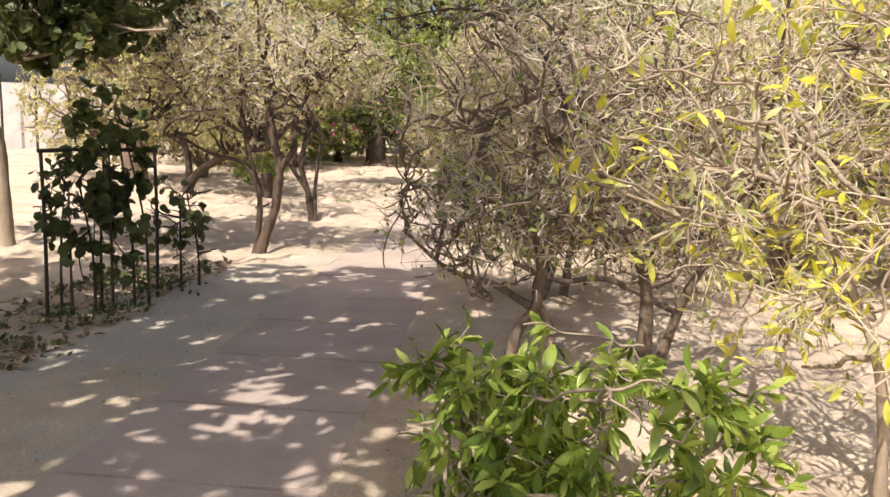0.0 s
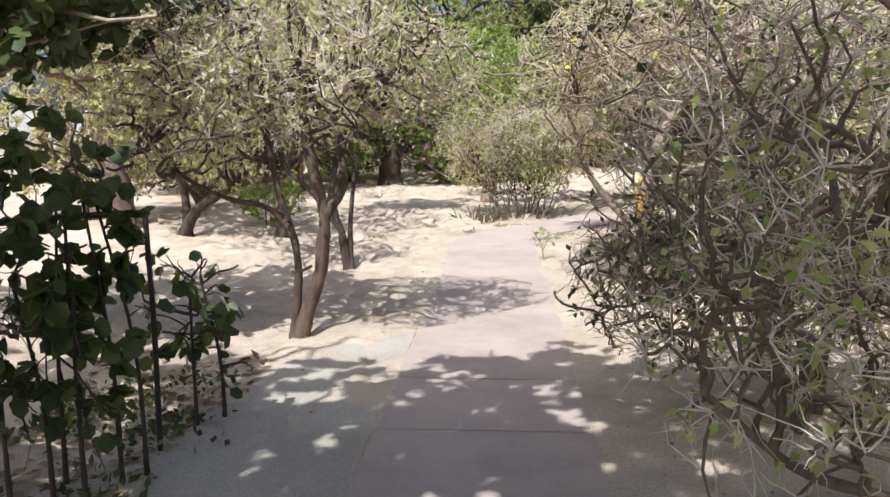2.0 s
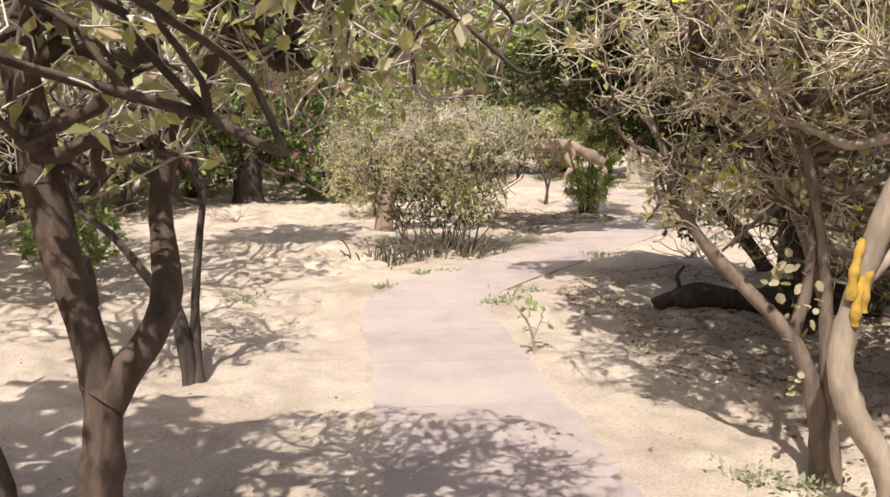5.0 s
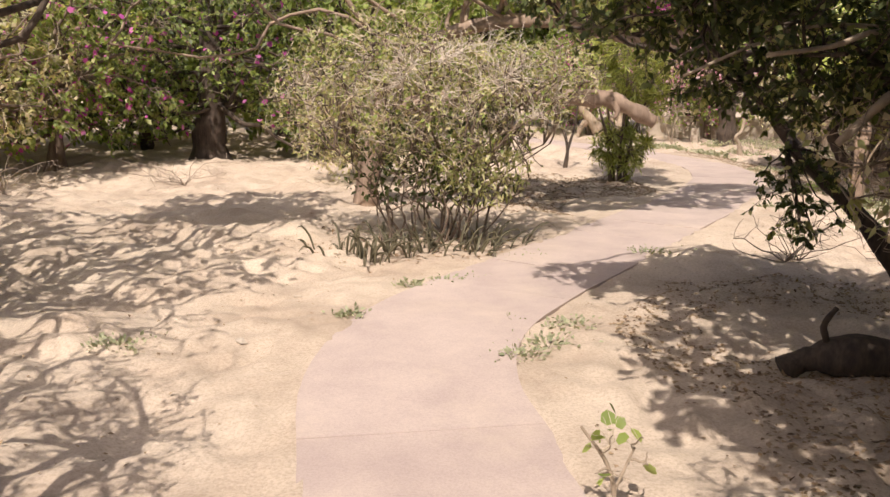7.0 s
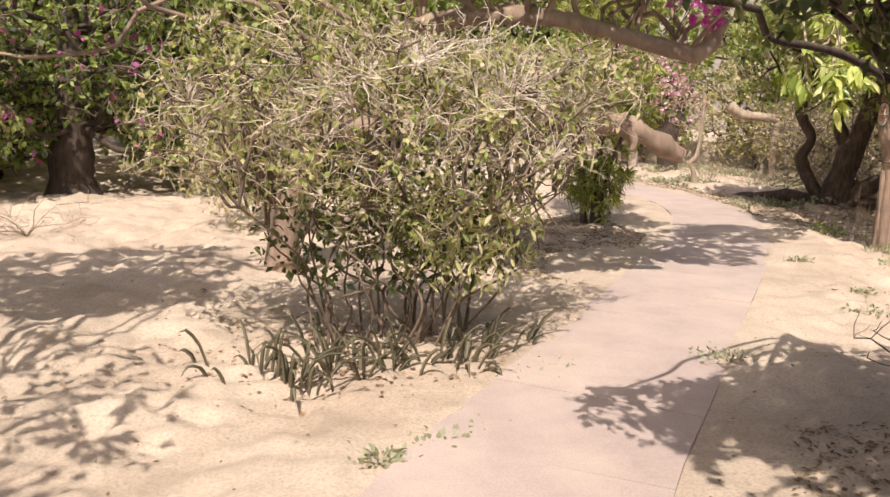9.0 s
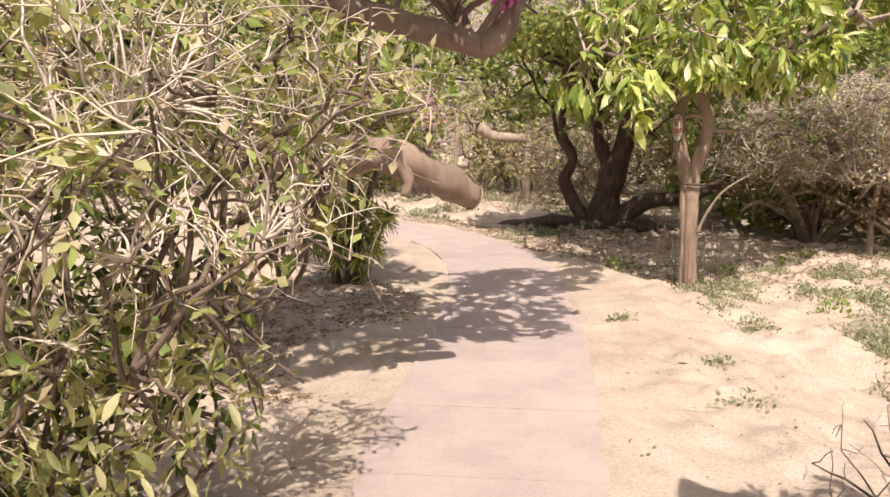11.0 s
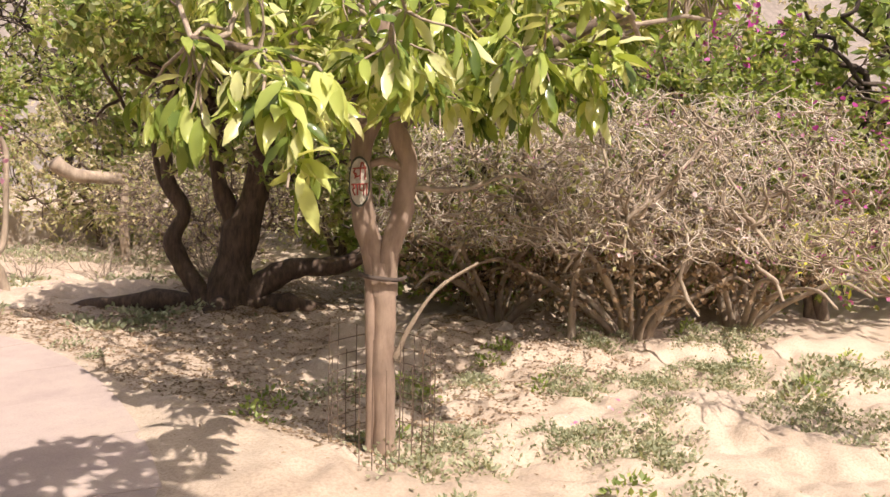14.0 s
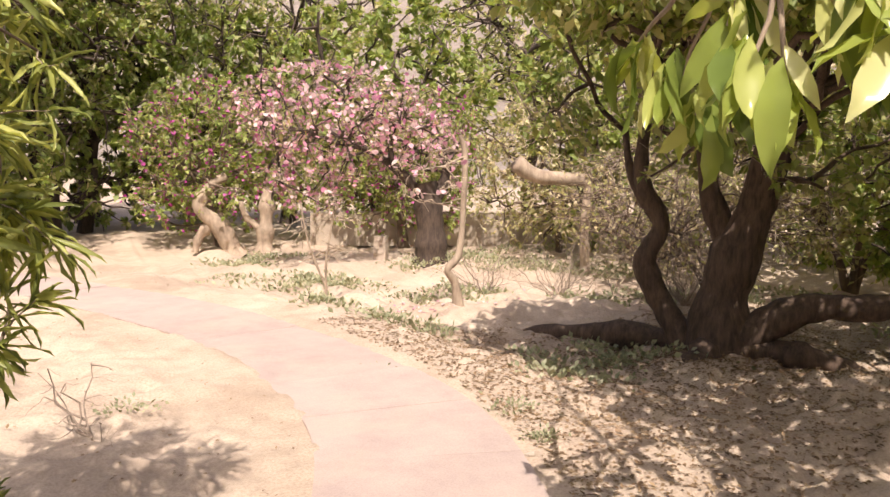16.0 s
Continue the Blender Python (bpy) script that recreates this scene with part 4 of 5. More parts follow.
# ---- trees beyond the bush ----
woody("flowering_tree", (-3.42, 23.5), [([(0, 0, -0.1), (0.0, 0, 0.5), (0.08, 0, 1.1), (0.05, 0.1, 2.2)], 0.33, 0.2)], [((0.1, 0, 2.3), (2.3, 1.8, 1.3), 4), ((-1.2, -0.5, 1.05), (1.3, 1.0, 0.75), 1.4), ((1.5, -0.4, 1.2), (0.9, 0.9, 0.75), 1.0)], (30, 170, 1400), (0.05, 0.02, 0.006), BARK_DARK, TWIG_GREY,
      [("foliage", LEAF_DARK, 5500, 0.10, "small", 0.4), ("green_foliage", LEAF_GREEN, 6000, 0.10, "small", 0.4), ("blossom", PETAL, 420, 0.09, "round", 0.0)], "thick-trunked tree draped in leaves and magenta flowers", "tree", twig_len=0.6, trunk="trunk", sag=0.2)
arch = woody("pruned_tree", (-0.73, 17.98), [([(0, 0, -0.1), (0.1, 0, 0.6), (0.35, -0.1, 1.05), (0.9, -0.35, 1.22), (1.6, -0.6, 1.27), (2.3, -0.75, 1.27), (2.62, -0.8, 1.27)], 0.125, 0.082), ([(0.1, 0, 0.8), (0.3, 0, 1.5), (1.0, -0.3, 1.95), (1.9, -0.6, 2.06), (2.7, -0.72, 1.91), (3.2, -0.76, 1.80)], 0.085, 0.06)],
             # leaf lobes near 2.9 m: unseen, added to shade path, sand and lower oleander
             [((3.05, -0.95, 2.9), (1.3, 1.1, 0.4), 3), ((0.8, 0.7, 2.6), (1.4, 1.2, 0.6), 1.5), ((-2.1, -1.85, 2.75), (1.2, 1.5, 0.35), 3.4), ((1.7, -0.9, 2.8), (1.4, 1.2, 0.35), 3.4), ((2.3, 0.05, 2.85), (1.15, 1.0, 0.35), 4), ((3.25, 0.8, 2.9), (0.95, 0.5, 0.25), 2.4), ((4.5, -0.2, 2.95), (0.75, 0.7, 0.25), 1.6)], (24, 260, 2400), (0.026, 0.014, 0.006), BARK_MANGO, TWIG_PALE,
             [("foliage", LEAF_GREEN, 27000, 0.09, "small", 0.2)], "tree whose thick bare limbs arch over and end in saw cuts, with added unseen shade crowns", "tree", twig_len=0.5, trunk="trunk")
saw = part("cut_limb", limb([(2.42, -0.78, 1.27), (2.62, -0.8, 1.25), (2.86, -0.8, 1.15), (3.1, -0.78, 1.03)], 0.088, 0.078, 26, 14, 0.2, caps=True), BARK_MANGO, arch, "sawn drooping limb end")
face = [(0.072 * math.cos(a), 0.072 * math.sin(a)) for a in np.linspace(0, 2 * math.pi, 18, endpoint=False)]
axis = unit(np.array([0.24, 0.02, -0.12]))
flat = unit(np.cross(axis, [0, 0, 1.0]))
rise = np.cross(flat, axis)
part("cut_face", plate(face, 0.008, lambda x, z, out: np.array([3.1, -0.78, 1.03]) + flat * x + rise * z + axis * out), SAWN, saw, "weathered sawn end grain", False)
part("cut_limb", limb([(3.12, -0.76, 1.81), (3.28, -0.77, 1.88), (3.38, -0.78, 2.1)], 0.07, 0.062, 10, 10, 0.1, caps=True), BARK_MANGO, arch, "sawn upturned limb end")
part("side_shoot", limb([(2.62, -0.85, 1.25), (2.66, -0.88, 1.14), (2.64, -0.88, 1.06)], 0.04, 0.022, 10, 9, 0.15, caps=True), BARK_MANGO, arch)
fl = inside([((3.2, -0.85, 2.14), (0.16, 0.12, 0.14), 1), ((3.05, -0.7, 2.3), (0.3, 0.2, 0.15), 1)], 150)
vine = reach(np.array([[2.6, -0.72, 1.98], [3.0, -0.76, 1.93]]), inside([((2.95, -0.8, 2.22), (0.3, 0.2, 0.16), 1)], 12), 5, 0.1)
part("flowering_vine", tubes(vine, taper(vine, 0.006, 0.003), 5), BARK_BROWN, arch, kind="stuff")
part("blossom", leaves(fl, rng.normal(0, 1, fl.shape), 0.05, "round", 0.6, 0.1), PETAL, arch, kind="stuff")

# ---- oleander ----
ol = woody("oleander", (3.12, 20.62), [([(0.05 * k, 0.04 * j, -0.05), (0.09 * k, 0.08 * j, 0.6), (0.2 * k, 0.16 * j, 1.3), (0.3 * k, 0.2 * j, 2.4)], 0.026, 0.012) for k, j in ((-2, 0), (-1, 1), (0, -1), (1, 1), (2, 0), (1.5, -1.5))],
           [((0.05, -0.05, 1.75), (0.68, 0.7, 0.65), 3), ((0.1, 0.1, 2.65), (0.7, 0.6, 0.45), 2.2), ((0.0, 0, 0.55), (0.45, 0.45, 0.45), 1.9), ((0.3, -0.1, 1.35), (0.35, 0.4, 0.45), 0.8)], (34, 120, 460), (0.012, 0.007, 0.004), BARK_BROWN, TWIG_GREY,
           [("foliage", LEAF_OLEANDER, 7400, 0.13, "long", 0.25)], "tall oleander with narrow drooping leaves", twig_len=0.35)
woody("bare_sapling", (2.75, 22.4), [([(0, 0, -0.05), (0.03, 0, 0.35), (-0.1, 0, 0.75), (-0.25, 0, 1.1)], 0.035, 0.015), ([(0.03, 0, 0.3), (0.15, 0.05, 0.7), (0.2, 0.1, 1.1)], 0.025, 0.012)], [((0, 0, 0.95), (0.4, 0.3, 0.4), 1)], (8, 20, 50), (0.012, 0.007, 0.003), BARK_DARK, TWIG_DARK, [], "bare dark forked sapling on the sand", "sapling", twig_len=0.25)

# ---- mango tree with painted words ----
MX, MY = 6.02, 19.06
mz = ground(MX, MY)
mango = thing("mango_tree", (MX, MY, mz), "mango tree with a looped trunk and big glossy leaves", "tree")
A, B = np.array([-0.575, 0.82]), np.array([0.82, 0.575])   # to the viewer's left, and away


def mp(left, away, z):
    return (A[0] * left + B[0] * away, A[1] * left + B[1] * away, z)


part("trunk", limb([mp(0.0, 0, -0.1), mp(-0.01, 0, 0.12), mp(0.005, 0, 0.5), mp(0.0, 0, 0.8), mp(0.02, 0, 1.08)], 0.064, 0.070, 26, 16, 0.06, flare=0.04), BARK_MANGO, mango)
part("second_stem", limb([mp(0.075, -0.03, -0.05), mp(0.066, -0.03, 0.3), mp(0.074, -0.03, 0.7), mp(0.078, -0.03, 1.0), mp(0.1, -0.02, 1.2)], 0.022, 0.036, 18, 10, 0.1), BARK_MANGO, mango)
part("forked_arm", limb([mp(0.02, 0, 0.9), mp(0.05, 0, 1.1), mp(0.11, -0.01, 1.3), mp(0.135, -0.02, 1.5), mp(0.125, 0, 1.75), mp(0.05, 0.02, 1.95), mp(0.02, 0.1, 2.4)], 0.066, 0.055, 26, 12, 0.07), BARK_MANGO, mango)
part("forked_arm", limb([mp(-0.005, 0, 0.9), mp(-0.015, 0, 1.1), mp(-0.07, 0.02, 1.28), mp(-0.11, 0.02, 1.46), mp(-0.115, 0.0, 1.66), mp(-0.04, -0.02, 1.85), mp(0.04, -0.03, 2.05)], 0.066, 0.05, 26, 12, 0.07), BARK_MANGO, mango)
part("bridge_branch", limb([mp(0.1, -0.01, 1.62), mp(0.0, -0.03, 1.645), mp(-0.1, -0.01, 1.6)], 0.022, 0.022, 10, 8, 0.1), BARK_MANGO, mango)
part("limb", limb([mp(-0.05, 0, 1.85), mp(-0.25, 0.1, 2.0), mp(-0.7, 0.1, 2.2), mp(-1.3, 0.0, 2.5)], 0.06, 0.03, 16, 9, 0.08), BARK_BROWN, mango)
part("limb", limb([mp(0.1, 0, 1.85), mp(0.4, -0.1, 2.1), mp(0.7, -0.2, 2.2), mp(1.0, -0.2, 2.25)], 0.045, 0.02, 16, 9, 0.08), BARK_BROWN, mango)
part("low_branch", limb([mp(-0.16, 0.0, 1.5), mp(-0.45, 0.05, 1.5), mp(-0.7, 0.1, 1.58), mp(-0.95, 0.1, 1.5)], 0.017, 0.007, 14, 8, 0.08), BARK_PALE, mango)
part("side_shoot", limb([mp(-0.07, -0.02, 0.55), mp(-0.16, -0.05, 0.75), mp(-0.3, -0.06, 0.95), mp(-0.52, -0.08, 1.1)], 0.017, 0.007, 12, 8, 0.1), BARK_PALE, mango)
msrc = np.concatenate([spline([mp(0.05, 0.02, 1.95), mp(0.02, 0.1, 2.4)], 6), spline([mp(-0.05, 0, 1.85), mp(-0.25, 0.1, 2.0), mp(-0.7, 0.1, 2.2), mp(-1.3, 0.0, 2.5)], 10), spline([mp(0.1, 0, 1.85), mp(0.4, -0.1, 2.1), mp(0.7, -0.2, 2.2), mp(1.0, -0.2, 2.25)], 10)])
mb = [(mp(0.0, 0.3, 2.6), (1.3, 1.2, 0.35), 2), (mp(0.72, -0.15, 2.12), (0.45, 0.4, 0.2), 0.7), (mp(0.28, -0.4, 2.02), (0.4, 0.33, 0.2), 0.7), (mp(-0.8, 0.0, 2.4), (0.8, 0.6, 0.28), 1.0), (mp(-1.0, 1.6, 3.0), (1.6, 1.4, 0.5), 4), (mp(0.3, 2.2, 3.0), (1.5, 1.2, 0.45), 3.2), (mp(-0.2, -0.3, 2.15), (0.6, 0.4, 0.25), 1.2), (mp(-0.9, -0.2, 2.1), (0.5, 0.4, 0.2), 0.8)]
m1 = reach(msrc, inside(mb, 70, 0.4), 7, 0.12)
m2 = reach(m1[:, 2:].reshape(-1, 3), inside(mb, 430, 0.2), 5, 0.14, 0.15, 0.5)
part("branch_frame", merge(tubes(m1, taper(m1, 0.018, 0.009), 6), tubes(m2, taper(m2, 0.008, 0.004), 5)), BARK_PALE, mango, kind="stuff")


def rosettes(tips, ways, each, size, kind="lance", droop=0.75):
    at = np.repeat(tips, each, 0) + rng.normal(0, 0.02, (len(tips) * each, 3)) - np.repeat(unit(ways), each, 0) * rng.uniform(0, 0.10, (len(tips) * each, 1))
    return leaves(at, np.repeat(ways, each, 0), size, kind, 0.75, droop, 0.7, 0.3)


part("foliage", rosettes(m2[:, -1], m2[:, -1] - m2[:, -2], 9, 0.17), LEAF_MANGO, mango, kind="stuff")
m3 = reach(m1[:, 2:].reshape(-1, 3), inside([(mp(-1.0, 1.6, 3.05), (1.7, 1.5, 0.45), 1), (mp(0.3, 2.2, 3.05), (1.5, 1.3, 0.4), 1)], 420, 0.2), 5, 0.1, 0.1, 0.9)
part("upper_twig_tangle", tubes(m3, taper(m3, 0.008, 0.004), 4), BARK_PALE, mango, kind="stuff")
part("upper_foliage", rosettes(m3[:, -1], m3[:, -1] - m3[:, -2], 10, 0.16), LEAF_MANGO, mango, kind="stuff")
hang = [mp(0.92, -0.30, 1.72), mp(0.35, -1.1, 1.86), mp(0.3, -1.2, 1.66), mp(0.28, -1.22, 1.50), mp(0.66, -0.35, 1.85), mp(0.3, -0.35, 1.9), mp(1.0, -0.3, 1.8)]
hang += [mp(0.75, -0.35, 1.95), mp(0.38, -1.12, 1.78), mp(0.2, -1.0, 1.9), mp(1.3, 0.2, 1.80), mp(1.22, 0.25, 1.72), mp(1.4, 0.2, 1.88), mp(1.05, -0.2, 1.9), mp(-0.25, -0.3, 1.98), mp(-0.5, -0.2, 2.0)]
tips = np.array(hang) + [[0, 0, 0.06]]
h1 = reach(msrc, tips, 6, 0.06, 0.05)
for q in h1:
    part("hanging_shoot", tubes(q[None], taper(q[None], 0.010, 0.005), 6), BARK_PALE, mango)
part("hanging_foliage", rosettes(tips, h1[:, -1] - h1[:, -2] + [[0, 0, -0.1]], 12, 0.20), LEAF_MANGO, mango, kind="stuff")
part("rope_band", limb([mp(0.135, -0.03, 1.02), mp(0.08, -0.085, 1.01), mp(-0.02, -0.1, 1.0), mp(-0.085, -0.06, 0.995), mp(-0.12, 0.0, 1.0)], 0.014, 0.012, 12, 7, 0.1), ROPE, mango, "dark rope tied round the trunk")


def on_arm(x, z, out):
    """Painted patch on the left arm: x to the right, z up, out towards the path; it wraps a little round the bark."""
    bend = -0.5 * x * x / 0.08
    return mp(0.138 - x, -0.083 - out - bend, 1.53 + z)


oval = [(0.05 * math.cos(a) * (1.0), 0.125 * math.copysign(abs(math.sin(a)) ** 0.75, math.sin(a)) ) for a in np.linspace(0, 2 * math.pi, 28, endpoint=False)]
panel = part("painted_panel", plate(oval, 0.008, on_arm), WHITE_PAINT, mango, "worn tan painted panel on the trunk", False)
part("painted_border", plate([(1.16 * x, 1.1 * z) for x, z in oval], 0.004, on_arm), DARK_PAINT, panel, "dark painted outline", False)


def stroke(points, w):
    p = np.array([on_arm(x * 1.05, z * 1.35, 0.009) for x, z in spline(points, 10)])
    return tubes(p[None], np.full((1, 10), w), 5)


words = [[(-0.034, 0.052), (0.036, 0.056)], [(-0.02, 0.05), (-0.03, 0.035), (-0.012, 0.03), (-0.024, 0.012)], [(0.006, 0.053), (0.006, 0.008)], [(-0.03, 0.04), (-0.016, 0.02), (0.004, 0.024)], [(0.03, 0.055), (0.03, 0.008)], [(0.006, 0.056), (0.014, 0.078), (0.03, 0.056)],
         [(-0.04, -0.012), (0.042, -0.008)], [(-0.032, -0.012), (-0.022, -0.026), (-0.034, -0.032), (-0.02, -0.055)], [(-0.008, -0.012), (-0.008, -0.055)], [(0.006, -0.012), (0.004, -0.032), (0.024, -0.036)], [(0.024, -0.010), (0.024, -0.055)], [(0.039, -0.010), (0.039, -0.055)]]
part("painted_letters", merge(*[stroke(w, 0.0038) for w in words]), RED_PAINT, panel, "red hand-painted letters")
# wire mesh guard round the foot of the trunk
guard = thing("tree_guard", (MX, MY, mz), "rusted open wire mesh guard round the mango trunk", "tree guard")
rg, nb = 0.30, 26
for k in range(nb):
    a = 6.2832 * k / nb
    if 2.2 < a < 3.3 or 4.6 < a < 5.5:
        continue
    part("wire", limb([(rg * math.cos(a), rg * math.sin(a), -0.03), (rg * 1.02 * math.cos(a), rg * 1.02 * math.sin(a), 0.3), (rg * math.cos(a), rg * math.sin(a), 0.62 + 0.1 * math.sin(3 * k))], 0.0032, 0.003, 4, 4, 0.0), WIRE, guard)
for k in range(7):
    z = 0.08 + 0.09 * k
    ring = [(rg * math.cos(a), rg * math.sin(a), z + 0.01 * math.sin(3 * a)) for a in np.linspace(-1.6, 2.2, 16)]
    part("ring_wire", tubes(np.array(ring)[None], np.full((1, 16), 0.003), 4), WIRE, guard)

# ---- right-hand clearing ----
woody("young_tree", (8.15, 16.6), [([(0, 0, -0.05), (0.0, 0.02, 0.4), (-0.05, 0.06, 0.75), (-0.12, 0.1, 0.98)], 0.038, 0.03), ([(0.06, -0.05, -0.05), (0.1, -0.06, 0.35), (0.04, -0.1, 0.6), (0.1, -0.15, 1.0)], 0.032, 0.024)],
      [((-0.05, 0.1, 1.2), (0.7, 0.9, 0.28), 3)], (30, 150, 900), (0.012, 0.006, 0.003), BARK_PALE, TWIG_PALE,
      [("foliage", LEAF_OLIVE, 260, 0.05, "lance", 0.2), ("yellow_foliage", LEAF_YELLOW, 60, 0.05, "lance", 0.2)], "young pale tree with two stems and sparse spreading twigs", "tree", twig_len=0.3, trunk="trunk")
woody("slim_sapling", (9.95, 19.7), [([(0, 0, -0.05), (0.02, 0, 0.5), (0.05, -0.05, 0.95), (0.02, -0.1, 1.25)], 0.038, 0.028), ([(0.04, -0.04, 0.9), (-0.25, 0.3, 1.15), (-0.5, 0.7, 1.3)], 0.016, 0.01)], [((0.0, 0, 1.5), (0.5, 0.6, 0.35), 1)], (12, 40, 120), (0.012, 0.006, 0.003), BARK_PALE, TWIG_PALE, [("foliage", LEAF_OLIVE, 60, 0.07, "round", 0.3)], "slim pale sapling in front of a thicket", "sapling", twig_len=0.3)
for x, y, s, fc in ((10.6, 19.3, 1.05, 900), (10.5, 20.9, 1.0, 1500), (11.8, 18.5, 1.05, 1000)):
    stems = []
    for k in range(11):
        a, far, up = 0.57 * k + rng.uniform(-0.2, 0.2), rng.uniform(0.9, 1.5), rng.uniform(0.6, 1.5)
        c_, n_ = math.cos(a), math.sin(a)
        stems.append(([(0.1 * c_, 0.1 * n_, -0.05), (0.3 * far * c_, 0.3 * far * n_, 0.3 * up + rng.uniform(0, 0.15)), (0.65 * far * c_ + rng.normal(0, 0.12), 0.65 * far * n_ + rng.normal(0, 0.12), 0.72 * up + 0.1), (far * c_, far * n_, up), (1.25 * far * c_, 1.25 * far * n_, up * 0.8)], rng.uniform(0.028, 0.055), 0.012))
    tv = woody("tangled_thicket", (x, y), stems, [((-0.1, 0, 1.65 * s), (1.45, 1.4, 0.85 * s), 4), ((-0.3, 0.1, 1.15), (1.5, 1.5, 0.3), 1.0)], (54, 420, 3000), (0.020, 0.011, 0.0058), BARK_PALE, TWIG_ASH,
               [("foliage", LEAF_OLIVE, fc, 0.05, "small", 0.2), ("dry_foliage", LEAF_DRY, 1500, 0.05, "small", 0.2), ("blossom", PETAL_PALE, 130, 0.045, "round", 0.2)], "tangled dry thicket with looping pale twigs", group="thicket behind the mango tree", twig_len=0.95, tw_wob=0.30, wobble=0.24)
    # brown leaves packed low inside to paint in the thicket's dark, shaded interior
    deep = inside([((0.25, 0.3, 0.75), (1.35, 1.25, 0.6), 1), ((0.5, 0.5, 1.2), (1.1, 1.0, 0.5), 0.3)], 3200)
    part("shaded_foliage", leaves(deep, rng.normal(0, 1, deep.shape), 0.07, "small"), LEAF_LITTER, tv, "brown leaf fill standing in for the shade inside", kind="stuff")
dk = woody("dark_old_tree", (9.1, 23.75), [([(0, 0, -0.2), (0.03, 0, 0.3), (0.08, -0.05, 0.7), (0.2, -0.2, 1.3), (0.3, -0.4, 2.2)], 0.30, 0.13), ([(-0.12, 0.18, -0.1), (-0.32, 0.42, 0.4), (-0.42, 0.52, 0.75), (-0.30, 0.46, 1.1), (-0.42, 0.6, 1.5), (-0.3, 0.7, 2.2)], 0.13, 0.06), ([(0.1, -0.15, 0.1), (0.4, -0.6, 0.42), (0.8, -1.1, 0.5), (1.3, -1.6, 0.9)], 0.16, 0.07), ([(-0.38, 0.5, 1.2), (-0.45, 0.7, 1.5), (-0.4, 0.9, 2.0)], 0.05, 0.03), ([(0.1, 0, 0.9), (-0.05, 0.15, 1.5), (-0.1, 0.1, 2.2)], 0.12, 0.06)],
           [((0.2, -0.5, 2.9), (2.3, 2.2, 0.8), 3), ((0.8, -0.8, 1.8), (1.2, 1.2, 0.6), 0.9), ((-0.3, 0.1, 1.9), (1.5, 1.3, 0.45), 0.8), ((-0.5, -1.6, 2.9), (1.9, 1.2, 0.4), 8), ((-1.6, -0.9, 2.9), (1.2, 1.2, 0.35), 3), ((-0.6, -0.3, 2.95), (1.7, 1.0, 0.35), 6)], (46, 320, 3600), (0.04, 0.018, 0.006), BARK_UMBER, TWIG_GREY,
           [("foliage", LEAF_OLIVE, 11500, 0.095, "small", 0.3), ("green_foliage", LEAF_GREEN, 14000, 0.095, "small", 0.3)], "old dark tree with twisted trunks on heaped roots", "tree", twig_len=0.6, trunk="trunk")
for pts in ([(-0.1, 0.3, 0.0), (-0.5, 0.9, 0.0), (-0.9, 1.6, -0.12), (-1.1, 2.0, -0.25)], [(0.1, -0.2, 0.05), (0.5, -0.7, -0.02), (0.9, -1.0, -0.2)], [(-0.2, -0.1, 0.0), (-0.5, -0.2, -0.08), (-0.8, -0.3, -0.25)]):
    part("root", limb(pts, 0.13, 0.06, 22, 10, 0.3), BARK_UMBER, dk)
pk = woody("pink_tree", (9.35, 30.5), [([(0, 0, -0.1), (0.0, 0, 0.4), (-0.05, 0.0, 0.95), (-0.1, 0.05, 1.3)], 0.27, 0.2), ([(-0.05, 0, 0.9), (-0.3, 0.1, 1.3), (-0.7, 0.2, 1.7)], 0.13, 0.06), ([(0.0, 0, 0.9), (0.25, 0, 1.35), (0.3, 0, 1.8)], 0.12, 0.06), ([(-0.3, 0.1, 1.3), (-0.9, 0.3, 1.8), (-1.7, 0.3, 2.0), (-2.6, 0.4, 2.3)], 0.06, 0.02), ([(-0.6, 0.2, 1.6), (-0.8, 0.0, 2.2), (-1.4, 0.1, 2.7)], 0.05, 0.02)],
           [((-1.5, 0.3, 2.45), (1.8, 1.3, 0.85), 4), ((-0.3, 0.1, 2.0), (1.1, 1.0, 0.6), 1.6), ((-2.0, 0.2, 1.4), (0.9, 0.9, 0.6), 1.0)], (34, 210, 1900), (0.03, 0.014, 0.005), BARK_DARK, TWIG_GREY,
           [("blossom", PETAL_PALE, 2100, 0.075, "round", 0.1), ("foliage", LEAF_DRY, 900, 0.06, "small", 0.2), ("green_foliage", LEAF_OLIVE, 1000, 0.07, "small", 0.2)], "dark-trunked tree covered with pale pink blossom", "tree", twig_len=0.6, trunk="trunk")
woody("twisted_stem", (7.85, 26.45), [([(0, 0, -0.05), (-0.04, 0.02, 0.25), (-0.14, 0.0, 0.42), (0.0, 0, 0.6), (0.05, 0, 1.2), (0.06, 0.0, 1.7), (0.0, 0.0, 1.9)], 0.05, 0.03)], [((-0.3, 0, 1.5), (0.5, 0.4, 0.4), 1)], (6, 16, 40), (0.012, 0.007, 0.004), BARK_PALE, TWIG_PALE, [("blossom", PETAL_PALE, 24, 0.07, "round", 0.2)], "pale twisted vine stem beside the pink tree", "vine", twig_len=0.3)
